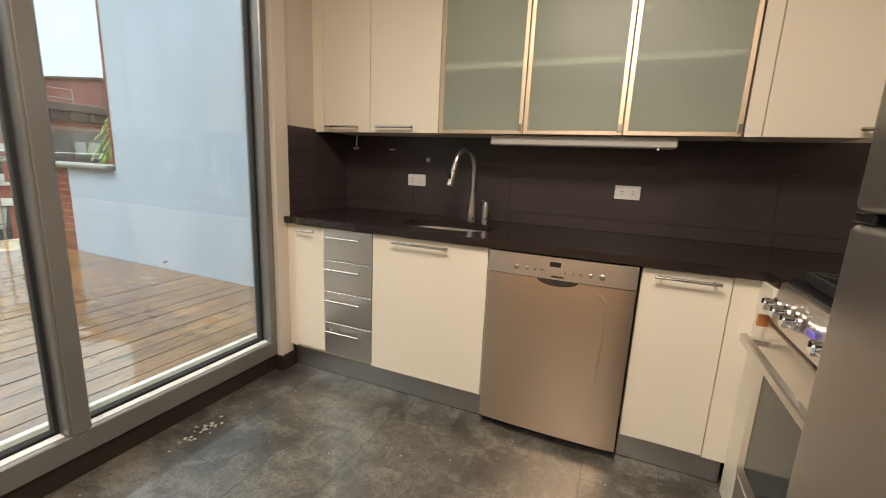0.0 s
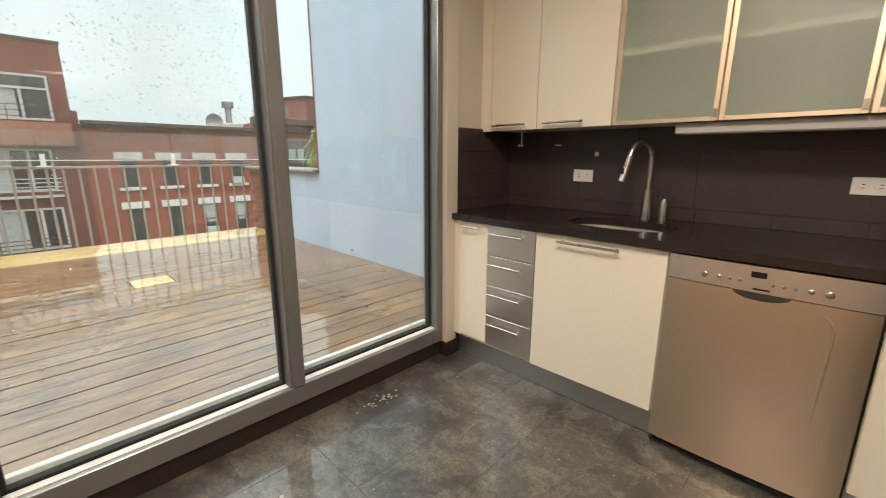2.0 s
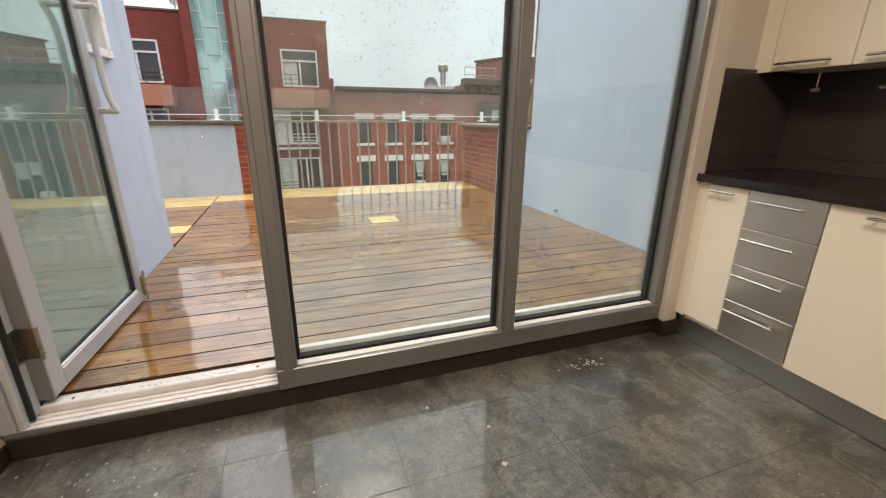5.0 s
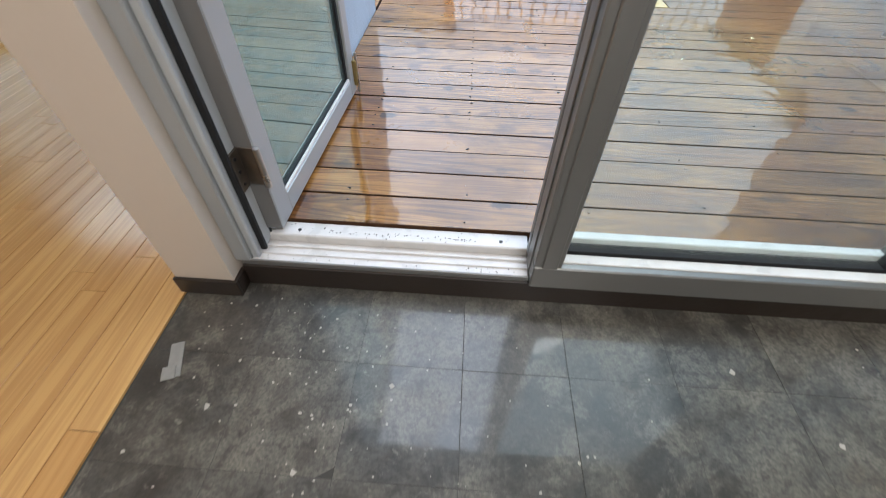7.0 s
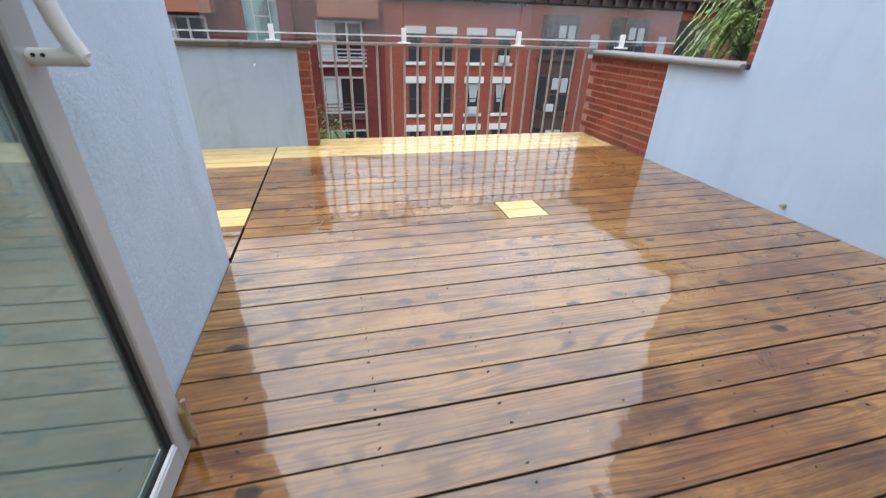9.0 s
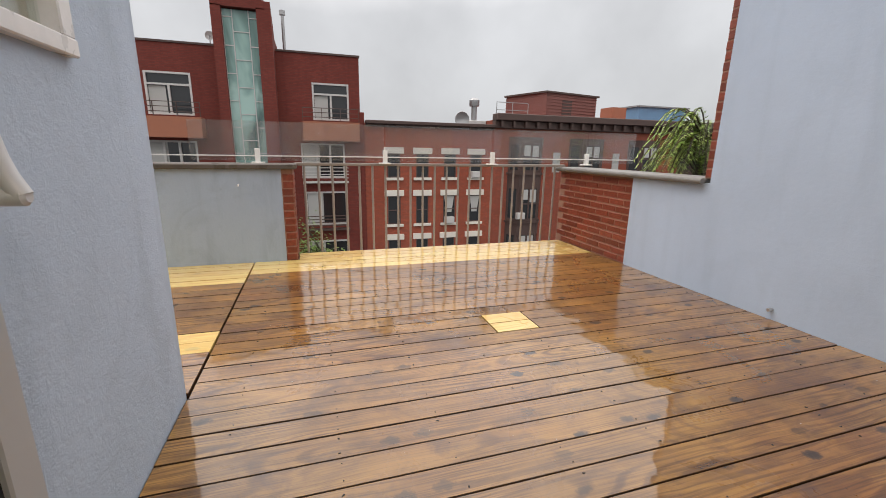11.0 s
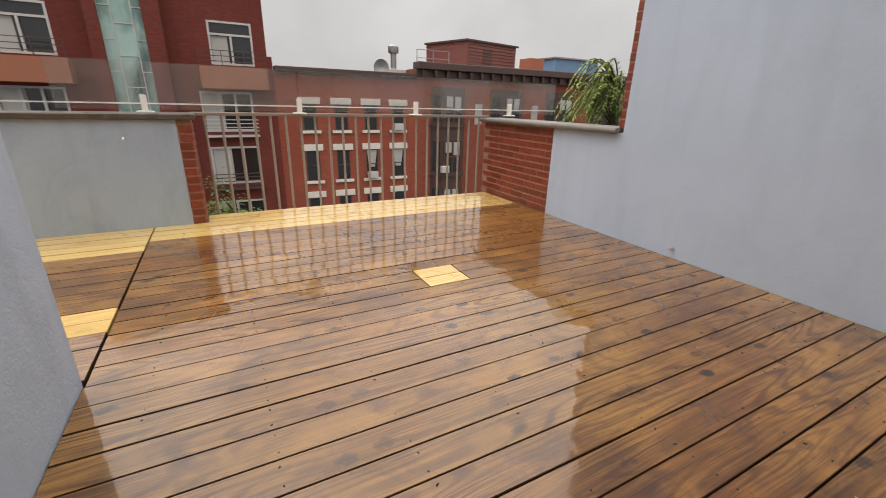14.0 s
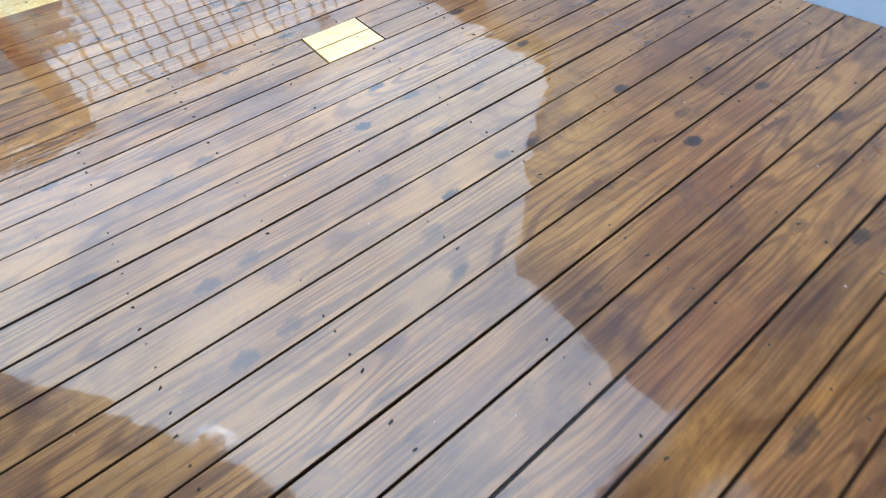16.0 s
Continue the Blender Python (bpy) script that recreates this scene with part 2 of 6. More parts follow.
def deck_wood(name, dark, mid, light, stain, strength=0.85, weather=1.0):
    """Wet softwood boards along y: soft clouded tone, growth rings in places, knots, a film of rain."""
    k = Mat(name, 0.3)
    v = k.coords((1, 1, 1), (7.0, 23.0, 3.0))
    geo = k.n.new("ShaderNodeNewGeometry")
    rnd = k.random()
    warp = k.noise(v, 1.3, 3)
    wv = k.n.new("ShaderNodeVectorMath")
    wv.operation = "MULTIPLY_ADD"
    k.l.new(warp, wv.inputs[0])
    wv.inputs[1].default_value = (0.05, 0.0, 0.0)
    k.l.new(v, wv.inputs[2])

    def along(sx, sy):
        mp = k.n.new("ShaderNodeMapping")
        mp.inputs["Scale"].default_value = (sx, sy, sx)
        k.l.new(wv.outputs[0], mp.inputs["Vector"])
        return mp.outputs[0]

    grain = k.noise(along(14.0, 0.7), 2.0, 5, 0.6)
    fine = k.noise(along(120.0, 1.6), 1.6, 3, 0.6)
    # broad tone: uneven along each board, a different hue from board to board
    broad = k.noise(k.coords((2.2, 0.9, 2.2), (19.0, 7.0, 2.0)), 1.7, 4, 0.55, 0.4)
    tone = k.mix(k.ramp(broad, [(0.32, 0.0), (0.68, 1.0)]), mid, light)
    board_hue = k.ramp(rnd, [(0.0, tuple(x * q for x, q in zip(mid, (0.80, 0.66, 0.62)))), (0.35, mid), (0.65, tuple(x * q for x, q in zip(mid, (1.02, 1.12, 1.1)))), (1.0, tuple(x * q for x, q in zip(mid, (0.72, 0.78, 0.95))))])
    tone = k.mix(0.5, tone, board_hue)
    worn = k.noise(geo.outputs["Position"], 0.9, 3, 0.5)
    tone = k.mix(k.ramp(worn, [(0.48, 0.0), (0.64, 0.45)]), tone, tuple(min(0.85, x * q) for x, q in zip(light, (1.0, 1.1, 1.15))))
    # growth rings: contour lines of a slow field drawn out along the board, clear in places only
    field = k.noise(along(6.0, 0.55), 1.0, 1.0, 0.4)
    rings = k.math("SINE", k.math("MULTIPLY", field, 120.0))
    where = k.ramp(k.noise(k.coords((1.6, 0.8, 1.6), (11.0, 5.0, 4.0)), 1.9, 3, 0.5), [(0.40, 0.08), (0.62, 0.55)])
    tone = k.mix(k.math("MULTIPLY", k.ramp(rings, [(0.30, 0.0), (0.90, 1.0)]), where), tone, dark)
    tone = k.mix(k.math("MULTIPLY", k.ramp(rings, [(0.05, 1.0), (0.35, 0.0)]), k.math("MULTIPLY", where, 0.35)), tone, tuple(min(0.85, x * 1.35) for x in light))
    tone = k.mix(k.ramp(grain, [(0.34, 0.35), (0.54, 0.0)]), tone, dark)
    tone = k.mix(k.ramp(fine, [(0.40, 0.5), (0.53, 0.0)]), tone, dark)
    # stains that run over several boards
    cloud = k.noise(geo.outputs["Position"], 2.4, 4, 0.55, 0.3)
    tone = k.mix(k.ramp(cloud, [(0.48, 0.0), (0.70, 0.5 * weather)]), tone, stain)
    pale = k.noise(k.coords((1.0, 0.4, 1.0), (15.0, 19.0, 2.0)), 4.0, 3, 0.5)
    tone = k.mix(k.ramp(pale, [(0.50, 0.0), (0.74, 0.5)]), tone, tuple(min(0.85, x * 1.15) for x in light))
    mauve = k.noise(k.coords((1.0, 0.55, 1.0), (9.0, 13.0, 6.0)), 6.5, 6, 0.66, 0.8)
    tone = k.mix(k.ramp(mauve, [(0.53, 0.0), (0.66, 0.5 * weather)]), tone, (stain[0] * 1.5, stain[1] * 1.9, stain[2] * 5.0))
    # ragged soaked edges, darker where water stands in the wood
    soak = k.noise(k.coords((2.4, 0.7, 2.4), (13.0, 17.0, 1.0)), 1.6, 8, 0.72)
    tone = k.mix(k.ramp(soak, [(0.55, 0.0), (0.60, 0.3 * weather), (0.72, 0.6 * weather)]), tone, stain)
    # knots: sparse, uneven, drawn out a little along the board, with a dark heart
    jitter = k.noise(k.coords((1, 1, 1), (3.0, 9.0, 5.0)), 30.0, 4, 0.65)
    vor = k.node("ShaderNodeTexVoronoi", Scale=1.0, Randomness=1.0)
    k.l.new(k.coords((7.4, 4.4, 7.4), (31.0, 11.0, 5.0)), vor.inputs["Vector"])
    spot = k.math("ADD", vor.outputs["Distance"], k.math("MULTIPLY", k.math("SUBTRACT", jitter, 0.5), 0.30))
    pick = k.n.new("ShaderNodeSeparateColor")
    k.l.new(vor.outputs["Color"], pick.inputs[0])
    size = k.ramp(pick.outputs[0], [(0.30, 0.0), (0.36, 0.45), (1.0, 1.0)])
    knot = k.math("MULTIPLY", k.ramp(spot, [(0.07, 1.0), (0.14, 0.85), (0.20, 0.0)]), size)
    tone = k.mix(k.math("MULTIPLY", knot, strength), tone, (dark[0] * 0.32, dark[1] * 0.62, dark[2] * 1.9))
    k.color(tone)
    wet = k.noise(geo.outputs["Position"], 2.6, 6, 0.66, 0.5)
    k.rough(k.ramp(wet, [(0.3, 0.22), (0.7, 0.42)]))
    k.b.inputs["Specular IOR Level"].default_value = 0.2
    k.l.new(k.ramp(wet, [(0.40, 1.0), (0.66, 0.86)]), k.b.inputs["Coat Weight"])
    k.l.new(k.ramp(wet, [(0.44, 0.012), (0.68, 0.06)]), k.b.inputs["Coat Roughness"])
    k.b.inputs["Coat IOR"].default_value = 1.68
    k.bump(k.math("ADD", k.math("MULTIPLY", grain, 0.8), k.math("MULTIPLY", fine, 0.5)), 0.3, 0.003)
    # the film of water follows the warp of each board and its coarse grain
    swell = k.node("ShaderNodeBump", Strength=1.0, Distance=0.009)
    k.l.new(k.noise(k.coords((0.8, 1.0, 0.8), (37.0, 41.0, 3.0)), 2.6, 3, 0.5), swell.inputs["Height"])
    ripple = k.node("ShaderNodeBump", Strength=1.0, Distance=0.00016)
    k.l.new(k.math("ADD", grain, k.math("MULTIPLY", jitter, 1.2)), ripple.inputs["Height"])
    k.l.new(swell.outputs[0], ripple.inputs["Normal"])
    k.l.new(ripple.outputs[0], k.b.inputs["Coat Normal"])
    return k.m


def sawn_edge(name, c):
    """Sides of the boards: rough, soaked, without the film of rain."""
    k = Mat(name, 0.75)
    n = k.noise(k.coords((30.0, 2.0, 30.0), (5.0, 9.0, 1.0)), 2.0, 4)
    k.color(k.mix(n, tuple(x * 0.5 for x in c), c))
    k.b.inputs["Specular IOR Level"].default_value = 0.2
    return k.m


def slate(name):
    """Worn dark slate tile: each tile of its own tone, soft mineral clouds, pale scuffs, a thin wet film."""
    k = Mat(name, 0.36)
    v = k.coords((1, 1, 1), (9.0, 4.0, 2.0))
    big = k.noise(v, 3.4, 6, 0.62, 0.5)
    mid = k.noise(v, 13.0, 6, 0.66, 0.3)
    fine = k.noise(v, 110.0, 4, 0.6)
    tone = k.ramp(k.random(), [(0.0, (0.070, 0.069, 0.062)), (0.5, (0.092, 0.089, 0.078)), (0.8, (0.11, 0.106, 0.091)), (1.0, (0.15, 0.142, 0.118))])
    tone = k.mix(k.ramp(big, [(0.42, 0.0), (0.60, 0.75)]), tone, (0.20, 0.187, 0.152))
    tone = k.mix(k.ramp(mid, [(0.36, 0.55), (0.50, 0.0)]), tone, (0.036, 0.034, 0.031))
    rust = k.noise(v, 7.0, 5, 0.6)
    tone = k.mix(k.ramp(rust, [(0.60, 0.0), (0.72, 0.45)]), tone, (0.11, 0.075, 0.045))
    vein = k.ramp(k.noise(k.coords((1, 1, 1), (2.0, 6.0, 1.0)), 4.0, 6, 0.7, 1.2), [(0.492, 0.0), (0.5, 0.3), (0.508, 0.0)])
    tone = k.mix(vein, tone, (0.20, 0.185, 0.15))
    scuff = k.ramp(k.noise(k.coords((1, 1, 1), (5.0, 8.0, 1.0)), 26.0, 6, 0.7, 0.4), [(0.63, 0.0), (0.68, 0.8)])
    tone = k.mix(scuff, tone, (0.30, 0.285, 0.245))
    geo = k.n.new("ShaderNodeNewGeometry")
    soil = k.noise(geo.outputs["Position"], 1.9, 7, 0.7, 0.5)
    tone = k.mix(k.ramp(soil, [(0.42, 0.7), (0.56, 0.0)]), tone, (0.034, 0.031, 0.027))
    blot = k.noise(geo.outputs["Position"], 7.5, 8, 0.74, 0.5)
    tone = k.mix(k.ramp(blot, [(0.52, 0.0), (0.58, 0.5), (0.70, 0.65)]), tone, (0.215, 0.20, 0.165))
    tone = k.mix(k.ramp(blot, [(0.36, 0.7), (0.45, 0.0)]), tone, (0.03, 0.028, 0.024))
    grime = k.noise(geo.outputs["Position"], 38.0, 6, 0.75)
    tone = k.mix(k.ramp(grime, [(0.38, 0.55), (0.50, 0.0)]), tone, (0.03, 0.027, 0.024))
    k.color(k.mix(k.ramp(fine, [(0.40, 0.4), (0.58, 0.0)]), tone, (0.028, 0.026, 0.024)))
    k.rough(k.ramp(mid, [(0.3, 0.30), (0.7, 0.46)]))
    k.b.inputs["Specular IOR Level"].default_value = 0.6
    k.l.new(k.ramp(soil, [(0.40, 0.85), (0.62, 0.45)]), k.b.inputs["Coat Weight"])
    k.l.new(k.ramp(mid, [(0.42, 0.012), (0.62, 0.13)]), k.b.inputs["Coat Roughness"])
    k.b.inputs["Coat IOR"].default_value = 1.55
    k.bump(k.math("ADD", big, k.math("MULTIPLY", mid, 0.5)), 0.22, 0.003)
    film = k.node("ShaderNodeBump", Strength=0.12, Distance=0.003)
    k.l.new(k.math("ADD", big, k.math("MULTIPLY", mid, 0.3)), film.inputs["Height"])
    k.l.new(film.outputs[0], k.b.inputs["Coat Normal"])
    return k.m


def brick_mat(name, c):
    k = Mat(name, 0.38)
    v = k.coords((1, 1, 1), (5.0, 3.0, 8.0))
    tone = k.mix(k.random(), tuple(x * 0.7 for x in c), tuple(x * 1.2 for x in c))
    tone = k.mix(k.ramp(k.noise(v, 35, 5, 0.7), [(0.4, 0.5), (0.6, 0.0)]), tone, tuple(x * 0.5 for x in c))
    k.color(tone)
    k.bump(k.noise(v, 120, 4), 0.4, 0.004)
    return k.m


def metal(name, c, rough, stretch=(1, 1, 1), scale=60.0, vary=0.1):
    k = Mat(name, rough, 1.0)
    n = k.noise(k.coords(stretch), scale, 4, 0.6)
    k.color(k.mix(n, tuple(x * (1 - vary) for x in c), tuple(min(1, x * (1 + vary)) for x in c)))
    k.rough(k.ramp(n, [(0.3, max(0.02, rough - 0.015)), (0.7, rough + 0.02)]))
    return k.m


def far_brick(name, c, mortar):
    """Brick of the houses across the street."""
    k = Mat(name, 0.8)
    k.b.inputs["Specular IOR Level"].default_value = 0.2
    bk = k.n.new("ShaderNodeTexBrick")
    bk.inputs["Scale"].default_value = 1.0
    bk.inputs["Brick Width"].default_value, bk.inputs["Row Height"].default_value, bk.inputs["Mortar Size"].default_value = 0.22, 0.08, 0.012
    bk.inputs["Color1"].default_value, bk.inputs["Color2"].default_value = (*[x * 0.85 for x in c], 1), (*[x * 1.15 for x in c], 1)
    bk.inputs["Mortar"].default_value = (*mortar, 1)
    co = k.n.new("ShaderNodeTexCoord")
    sep, comb = k.n.new("ShaderNodeSeparateXYZ"), k.n.new("ShaderNodeCombineXYZ")
    k.l.new(co.outputs["Object"], sep.inputs[0])
    k.l.new(sep.outputs["Y"], comb.inputs["X"])
    k.l.new(sep.outputs["Z"], comb.inputs["Y"])
    k.l.new(comb.outputs[0], bk.inputs["Vector"])
    v = k.coords()
    tone = k.mix(k.ramp(k.noise(v, 0.35, 6, 0.65), [(0.35, 0.0), (0.7, 0.45)]), bk.outputs["Color"], tuple(x * 0.55 for x in c))
    tone = k.mix(k.ramp(k.noise(k.coords((2, 2, 0.2)), 1.5, 5), [(0.55, 0.0), (0.75, 0.35)]), tone, tuple(x * 0.5 for x in c))
    k.color(tone)
    return k.m


def glass(name, tint, gloss=1.0, haze=0.0, base=0.05, sheen=(1, 1, 1)):
    """Clear pane: see-through with a mirror gloss that rises at grazing angles."""
    k = Mat(name)
    k.n.remove(k.b)
    out = k.n["Material Output"]
    tr = k.node("ShaderNodeBsdfTransparent", Color=(*tint, 1))
    gl = k.node("ShaderNodeBsdfGlossy", Color=(*sheen, 1), Roughness=0.01)
    lw = k.n.new("ShaderNodeLayerWeight")
    fres = k.math("ADD", k.math("MULTIPLY", k.math("POWER", lw.outputs["Facing"], 4.0), 0.85), base)
    mx = k.n.new("ShaderNodeMixShader")
    k.l.new(k.math("MULTIPLY", fres, gloss), mx.inputs[0])
    k.l.new(tr.outputs[0], mx.inputs[1])
    k.l.new(gl.outputs[0], mx.inputs[2])
    last = mx.outputs[0]
    if haze:
        df = k.node("ShaderNodeBsdfDiffuse", Color=(0.74 * tint[0] / tint[1], 0.76, 0.76 * tint[2] / tint[1], 1))
        m2 = k.n.new("ShaderNodeMixShader")
        spots = k.ramp(k.noise(k.coords((1, 1, 0.6)), 9.0, 4, 0.6), [(0.3, haze * 0.6), (0.7, haze)])
        k.l.new(spots, m2.inputs[0])
        k.l.new(last, m2.inputs[1])
        k.l.new(df.outputs[0], m2.inputs[2])
        last = m2.outputs[0]
    k.l.new(last, out.inputs["Surface"])
    return k.m


def emitter(name, c, power):
    k = Mat(name, 0.5, 0.0, c)
    k.b.inputs["Emission Color"].default_value = (*c, 1)
    k.b.inputs["Emission Strength"].default_value = power
    return k.m


def strip_floor(name):
    k = Mat(name, 0.25)
    v = k.coords((1, 1, 1), (13.0, 3.0, 1.0))
    grain = k.noise(k.coords((0.9, 22, 22), (13.0, 3.0, 1.0)), 2.5, 5, 0.6)
    tone = k.mix(k.random(), (0.58, 0.33, 0.115), (0.68, 0.42, 0.16))
    k.color(k.mix(k.ramp(grain, [(0.4, 0.45), (0.6, 0.0)]), tone, (0.40, 0.20, 0.07)))
    k.rough(k.ramp(k.noise(v, 9, 4), [(0.3, 0.14), (0.7, 0.26)]))
    k.b.inputs["Coat Weight"].default_value = 1.0
    k.b.inputs["Coat IOR"].default_value = 1.6
    k.b.inputs["Coat Roughness"].default_value = 0.16
    return k.m


M_WALL = paint("warm_white_paint", (0.62, 0.55, 0.47), 0.6, 0.04, 1.6)
M_CEIL = paint("ceiling_paint", (0.8, 0.78, 0.74), 0.8, 0.03, 1.2)
M_BASE = paint("dark_base_tile", (0.022, 0.015, 0.011), 0.42, 0.3, 9.0, 0.2)
M_BLUE = stucco("blue_grey_stucco", (0.45, 0.525, 0.62), 0.85, 0.36, 0.45)
M_SMOOTH = stucco("smooth_blue_grey_render", (0.445, 0.53, 0.645), 0.75, 0.15, 0.24)
# silver paint: shade put into the window frame tone, skylight into door and jamb
M_FRAME = paint("silver_paint_shaded", (0.25, 0.248, 0.242), 0.36, 0.06, 4.0, 0.06)
M_FRAME.node_tree.nodes["Principled BSDF"].inputs["Metallic"].default_value = 0.6
M_LEAF_FRAME = paint("silver_paint_lit", (0.43, 0.445, 0.45), 0.34, 0.05, 4.0, 0.06)
M_LEAF_FRAME.node_tree.nodes["Principled BSDF"].inputs["Metallic"].default_value = 0.3
M_JAMB = paint("jamb_paint_skylit", (0.45, 0.47, 0.48), 0.36, 0.08, 5.0, 0.06)
M_SILL = paint("worn_white_sill", (0.72, 0.70, 0.68), 0.3, 0.18, 14.0, 0.25)
M_GASKET = paint("black_gasket", (0.012, 0.0125, 0.014), 0.7, 0.1)
M_GLASS = glass("window_glass", (0.89, 0.94, 0.915), 1.0, 0.05)
M_DOORGLASS = glass("door_glass", (0.50, 0.62, 0.58), 1.0, 0.15, 0.24, (0.88, 1.0, 0.93))
M_GUARD = glass("guard_glass", (0.90, 0.90, 0.90), 0.8, 0.06)
M_DECK = deck_wood("wet_deck_board", (0.054, 0.0165, 0.0038), (0.226, 0.087, 0.0165), (0.42, 0.212, 0.047), (0.046, 0.0150, 0.0040), 1.0)
M_NEW = deck_wood("new_yellow_board", (0.62, 0.36, 0.09), (0.80, 0.53, 0.17), (0.86, 0.60, 0.22), (0.72, 0.45, 0.13), 0.35, 0.25)
M_EDGE = sawn_edge("soaked_board_edge", (0.07, 0.032, 0.012))
M_NEW_EDGE = sawn_edge("new_board_edge", (0.55, 0.34, 0.11))
M_SLATE = slate("slate_tile")
M_GROUT = paint("grout", (0.05, 0.047, 0.041), 0.7, 0.2, 30)
M_STRIP = strip_floor("oak_strip")
M_BRICK = brick_mat("red_brick", (0.25, 0.052, 0.026))
M_MORTAR = paint("mortar", (0.30, 0.155, 0.105), 0.8, 0.3, 20, 0.3)
M_STONE = stucco("coping_stone", (0.20, 0.187, 0.17), 0.45, 0.6, 0.85)
M_CREAM = paint("cream_cabinet", (0.84, 0.77, 0.64), 0.38, 0.02, 2.0, 0.02)
M_STEEL = metal("brushed_steel", (0.77, 0.73, 0.68), 0.36, (1, 1, 60), 12)
M_DW = Mat("dishwasher_steel", 0.31, 1.0, (0.96, 0.78, 0.61)).m
M_DW_PANEL = metal("warm_brushed_panel", (0.90, 0.82, 0.74), 0.36, (4, 1, 1), 30, 0.02)
M_GRIP_SHADE = paint("grip_shade_paint", (0.04, 0.03, 0.022), 0.8, 0.1)
M_PULL = paint("grey_enamel_pull", (0.58, 0.58, 0.58), 0.28, 0.03)
M_LEAF_EDGE = paint("dark_door_edge", (0.17, 0.165, 0.16), 0.5, 0.15)
M_FRIDGE = metal("fridge_steel", (0.50, 0.48, 0.46), 0.36, (1, 60, 1), 10)
M_CHROME = metal("polished_chrome", (0.85, 0.85, 0.86), 0.08, (1, 1, 1), 30, 0.03)
M_NICKEL = metal("satin_nickel", (0.56, 0.53, 0.49), 0.28, (1, 1, 1), 9, 0.04)
M_ALU = metal("aluminium_door_frame", (0.84, 0.69, 0.52), 0.42, (1, 1, 30), 12)
M_PLINTH = metal("plinth_steel", (0.50, 0.50, 0.49), 0.42, (1, 1, 40), 10)
M_COUNTER = paint("dark_quartz", (0.022, 0.016, 0.015), 0.17, 0.4, 60.0, 0.03, 200)
M_SPLASH = paint("charcoal_tile", (0.054, 0.041, 0.040), 0.34, 0.18, 6.0, 0.08)
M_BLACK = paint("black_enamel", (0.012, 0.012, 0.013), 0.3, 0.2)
M_IRON = paint("cast_iron", (0.02, 0.02, 0.02), 0.55, 0.2, 20, 0.2)
M_WHITE = paint("white_plastic", (0.80, 0.78, 0.74), 0.4, 0.02)
M_RAIL = paint("weathered_rail_paint", (0.30, 0.262, 0.232), 0.35, 0.15, 25)
M_HINGE = metal("worn_dark_steel", (0.22, 0.19, 0.16), 0.45, (1, 1, 1), 40, 0.3)


# ---- structure: house shell ----
GX = -1.03          # plane of the glass
solid("floor", box(-1.12, 1.92, -0.29, 3.5, -0.12, -0.0012), M_GROUT, "dark grout bed under the kitchen slate", "floor", kind="structure")
FLOOR = bpy.data.objects["floor"]
solid("floor_wood_room", box(-2.95, 1.92, -4.0, -0.29, -0.12, -0.006), M_GROUT, "subfloor under the oak strips", "floor", kind="structure")
FLOOR_WOOD = bpy.data.objects["floor_wood_room"]
solid("ceiling", boxes([(-1.17, 2.05, -4.1, 3.62, CEIL, CEIL + 0.12), (-3.05, -1.17, -4.1, -0.10, CEIL, CEIL + 0.12)]), M_CEIL, "plain white painted ceiling", "ceiling", kind="structure")
solid("wall_north", box(-1.18, 2.05, 3.5, 3.62, -0.12, CEIL), M_WALL, "cream painted kitchen wall", "wall", kind="structure")
solid("wall_east", box(1.92, 2.05, -4.0, 3.5, -0.12, CEIL), M_WALL, "cream painted wall behind stove and fridge", "wall", kind="structure")
solid("wall_south", box(-3.05, 2.05, -4.1, -4.0, -0.12, CEIL), M_WALL, "cream painted wall of the wood-floored room", "wall", kind="structure")
solid("wall_west_return", boxes([(-1.092, -0.925, 2.78, 2.872, 0.0, CEIL), (-1.18, -1.0, 2.872, 3.5, 0.0, CEIL)]), M_WALL,
      "cream plaster return beside the glass wall", "wall", kind="structure")
solid("wall_west_header", box(-1.17, -0.94, -0.114, 2.78, 2.4, CEIL), M_WALL, "cream plaster header over the glass", "wall", kind="structure")
solid("wall_west_outside", boxes([(-1.22, -1.18, -0.055, 3.52, 2.4, 3.0)]), M_BLUE, "blue grey stucco over the terrace door", "wall", kind="structure")
# partition with a high window towards the terrace
WX0, WX1, WZ0, WZ1 = -2.60, -1.62, 1.475, 2.28
solid("wall_partition", boxes([(-3.05, -1.0, -0.30, -0.10, 0.0, WZ0), (-3.05, -1.0, -0.30, -0.10, WZ1, CEIL), (-3.05, WX0, -0.30, -0.10, WZ0, WZ1),
                               (WX1, -1.0, -0.30, -0.10, WZ0, WZ1), (-1.0, -0.93, -0.30, -0.115, 0.0, CEIL)]), M_WALL,
      "beige plaster pier between kitchen and wood-floored room", "wall", kind="structure")
solid("wall_partition_stucco", boxes([(-3.09, -1.13, -0.10, -0.055, -0.3, WZ0), (-3.09, -1.13, -0.10, -0.055, WZ1, 3.0), (-3.09, WX0, -0.10, -0.055, WZ0, WZ1),
                                      (WX1, -1.13, -0.10, -0.055, WZ0, WZ1)]), M_BLUE, "rough blue grey stucco wall beside the terrace door", "wall", kind="structure")
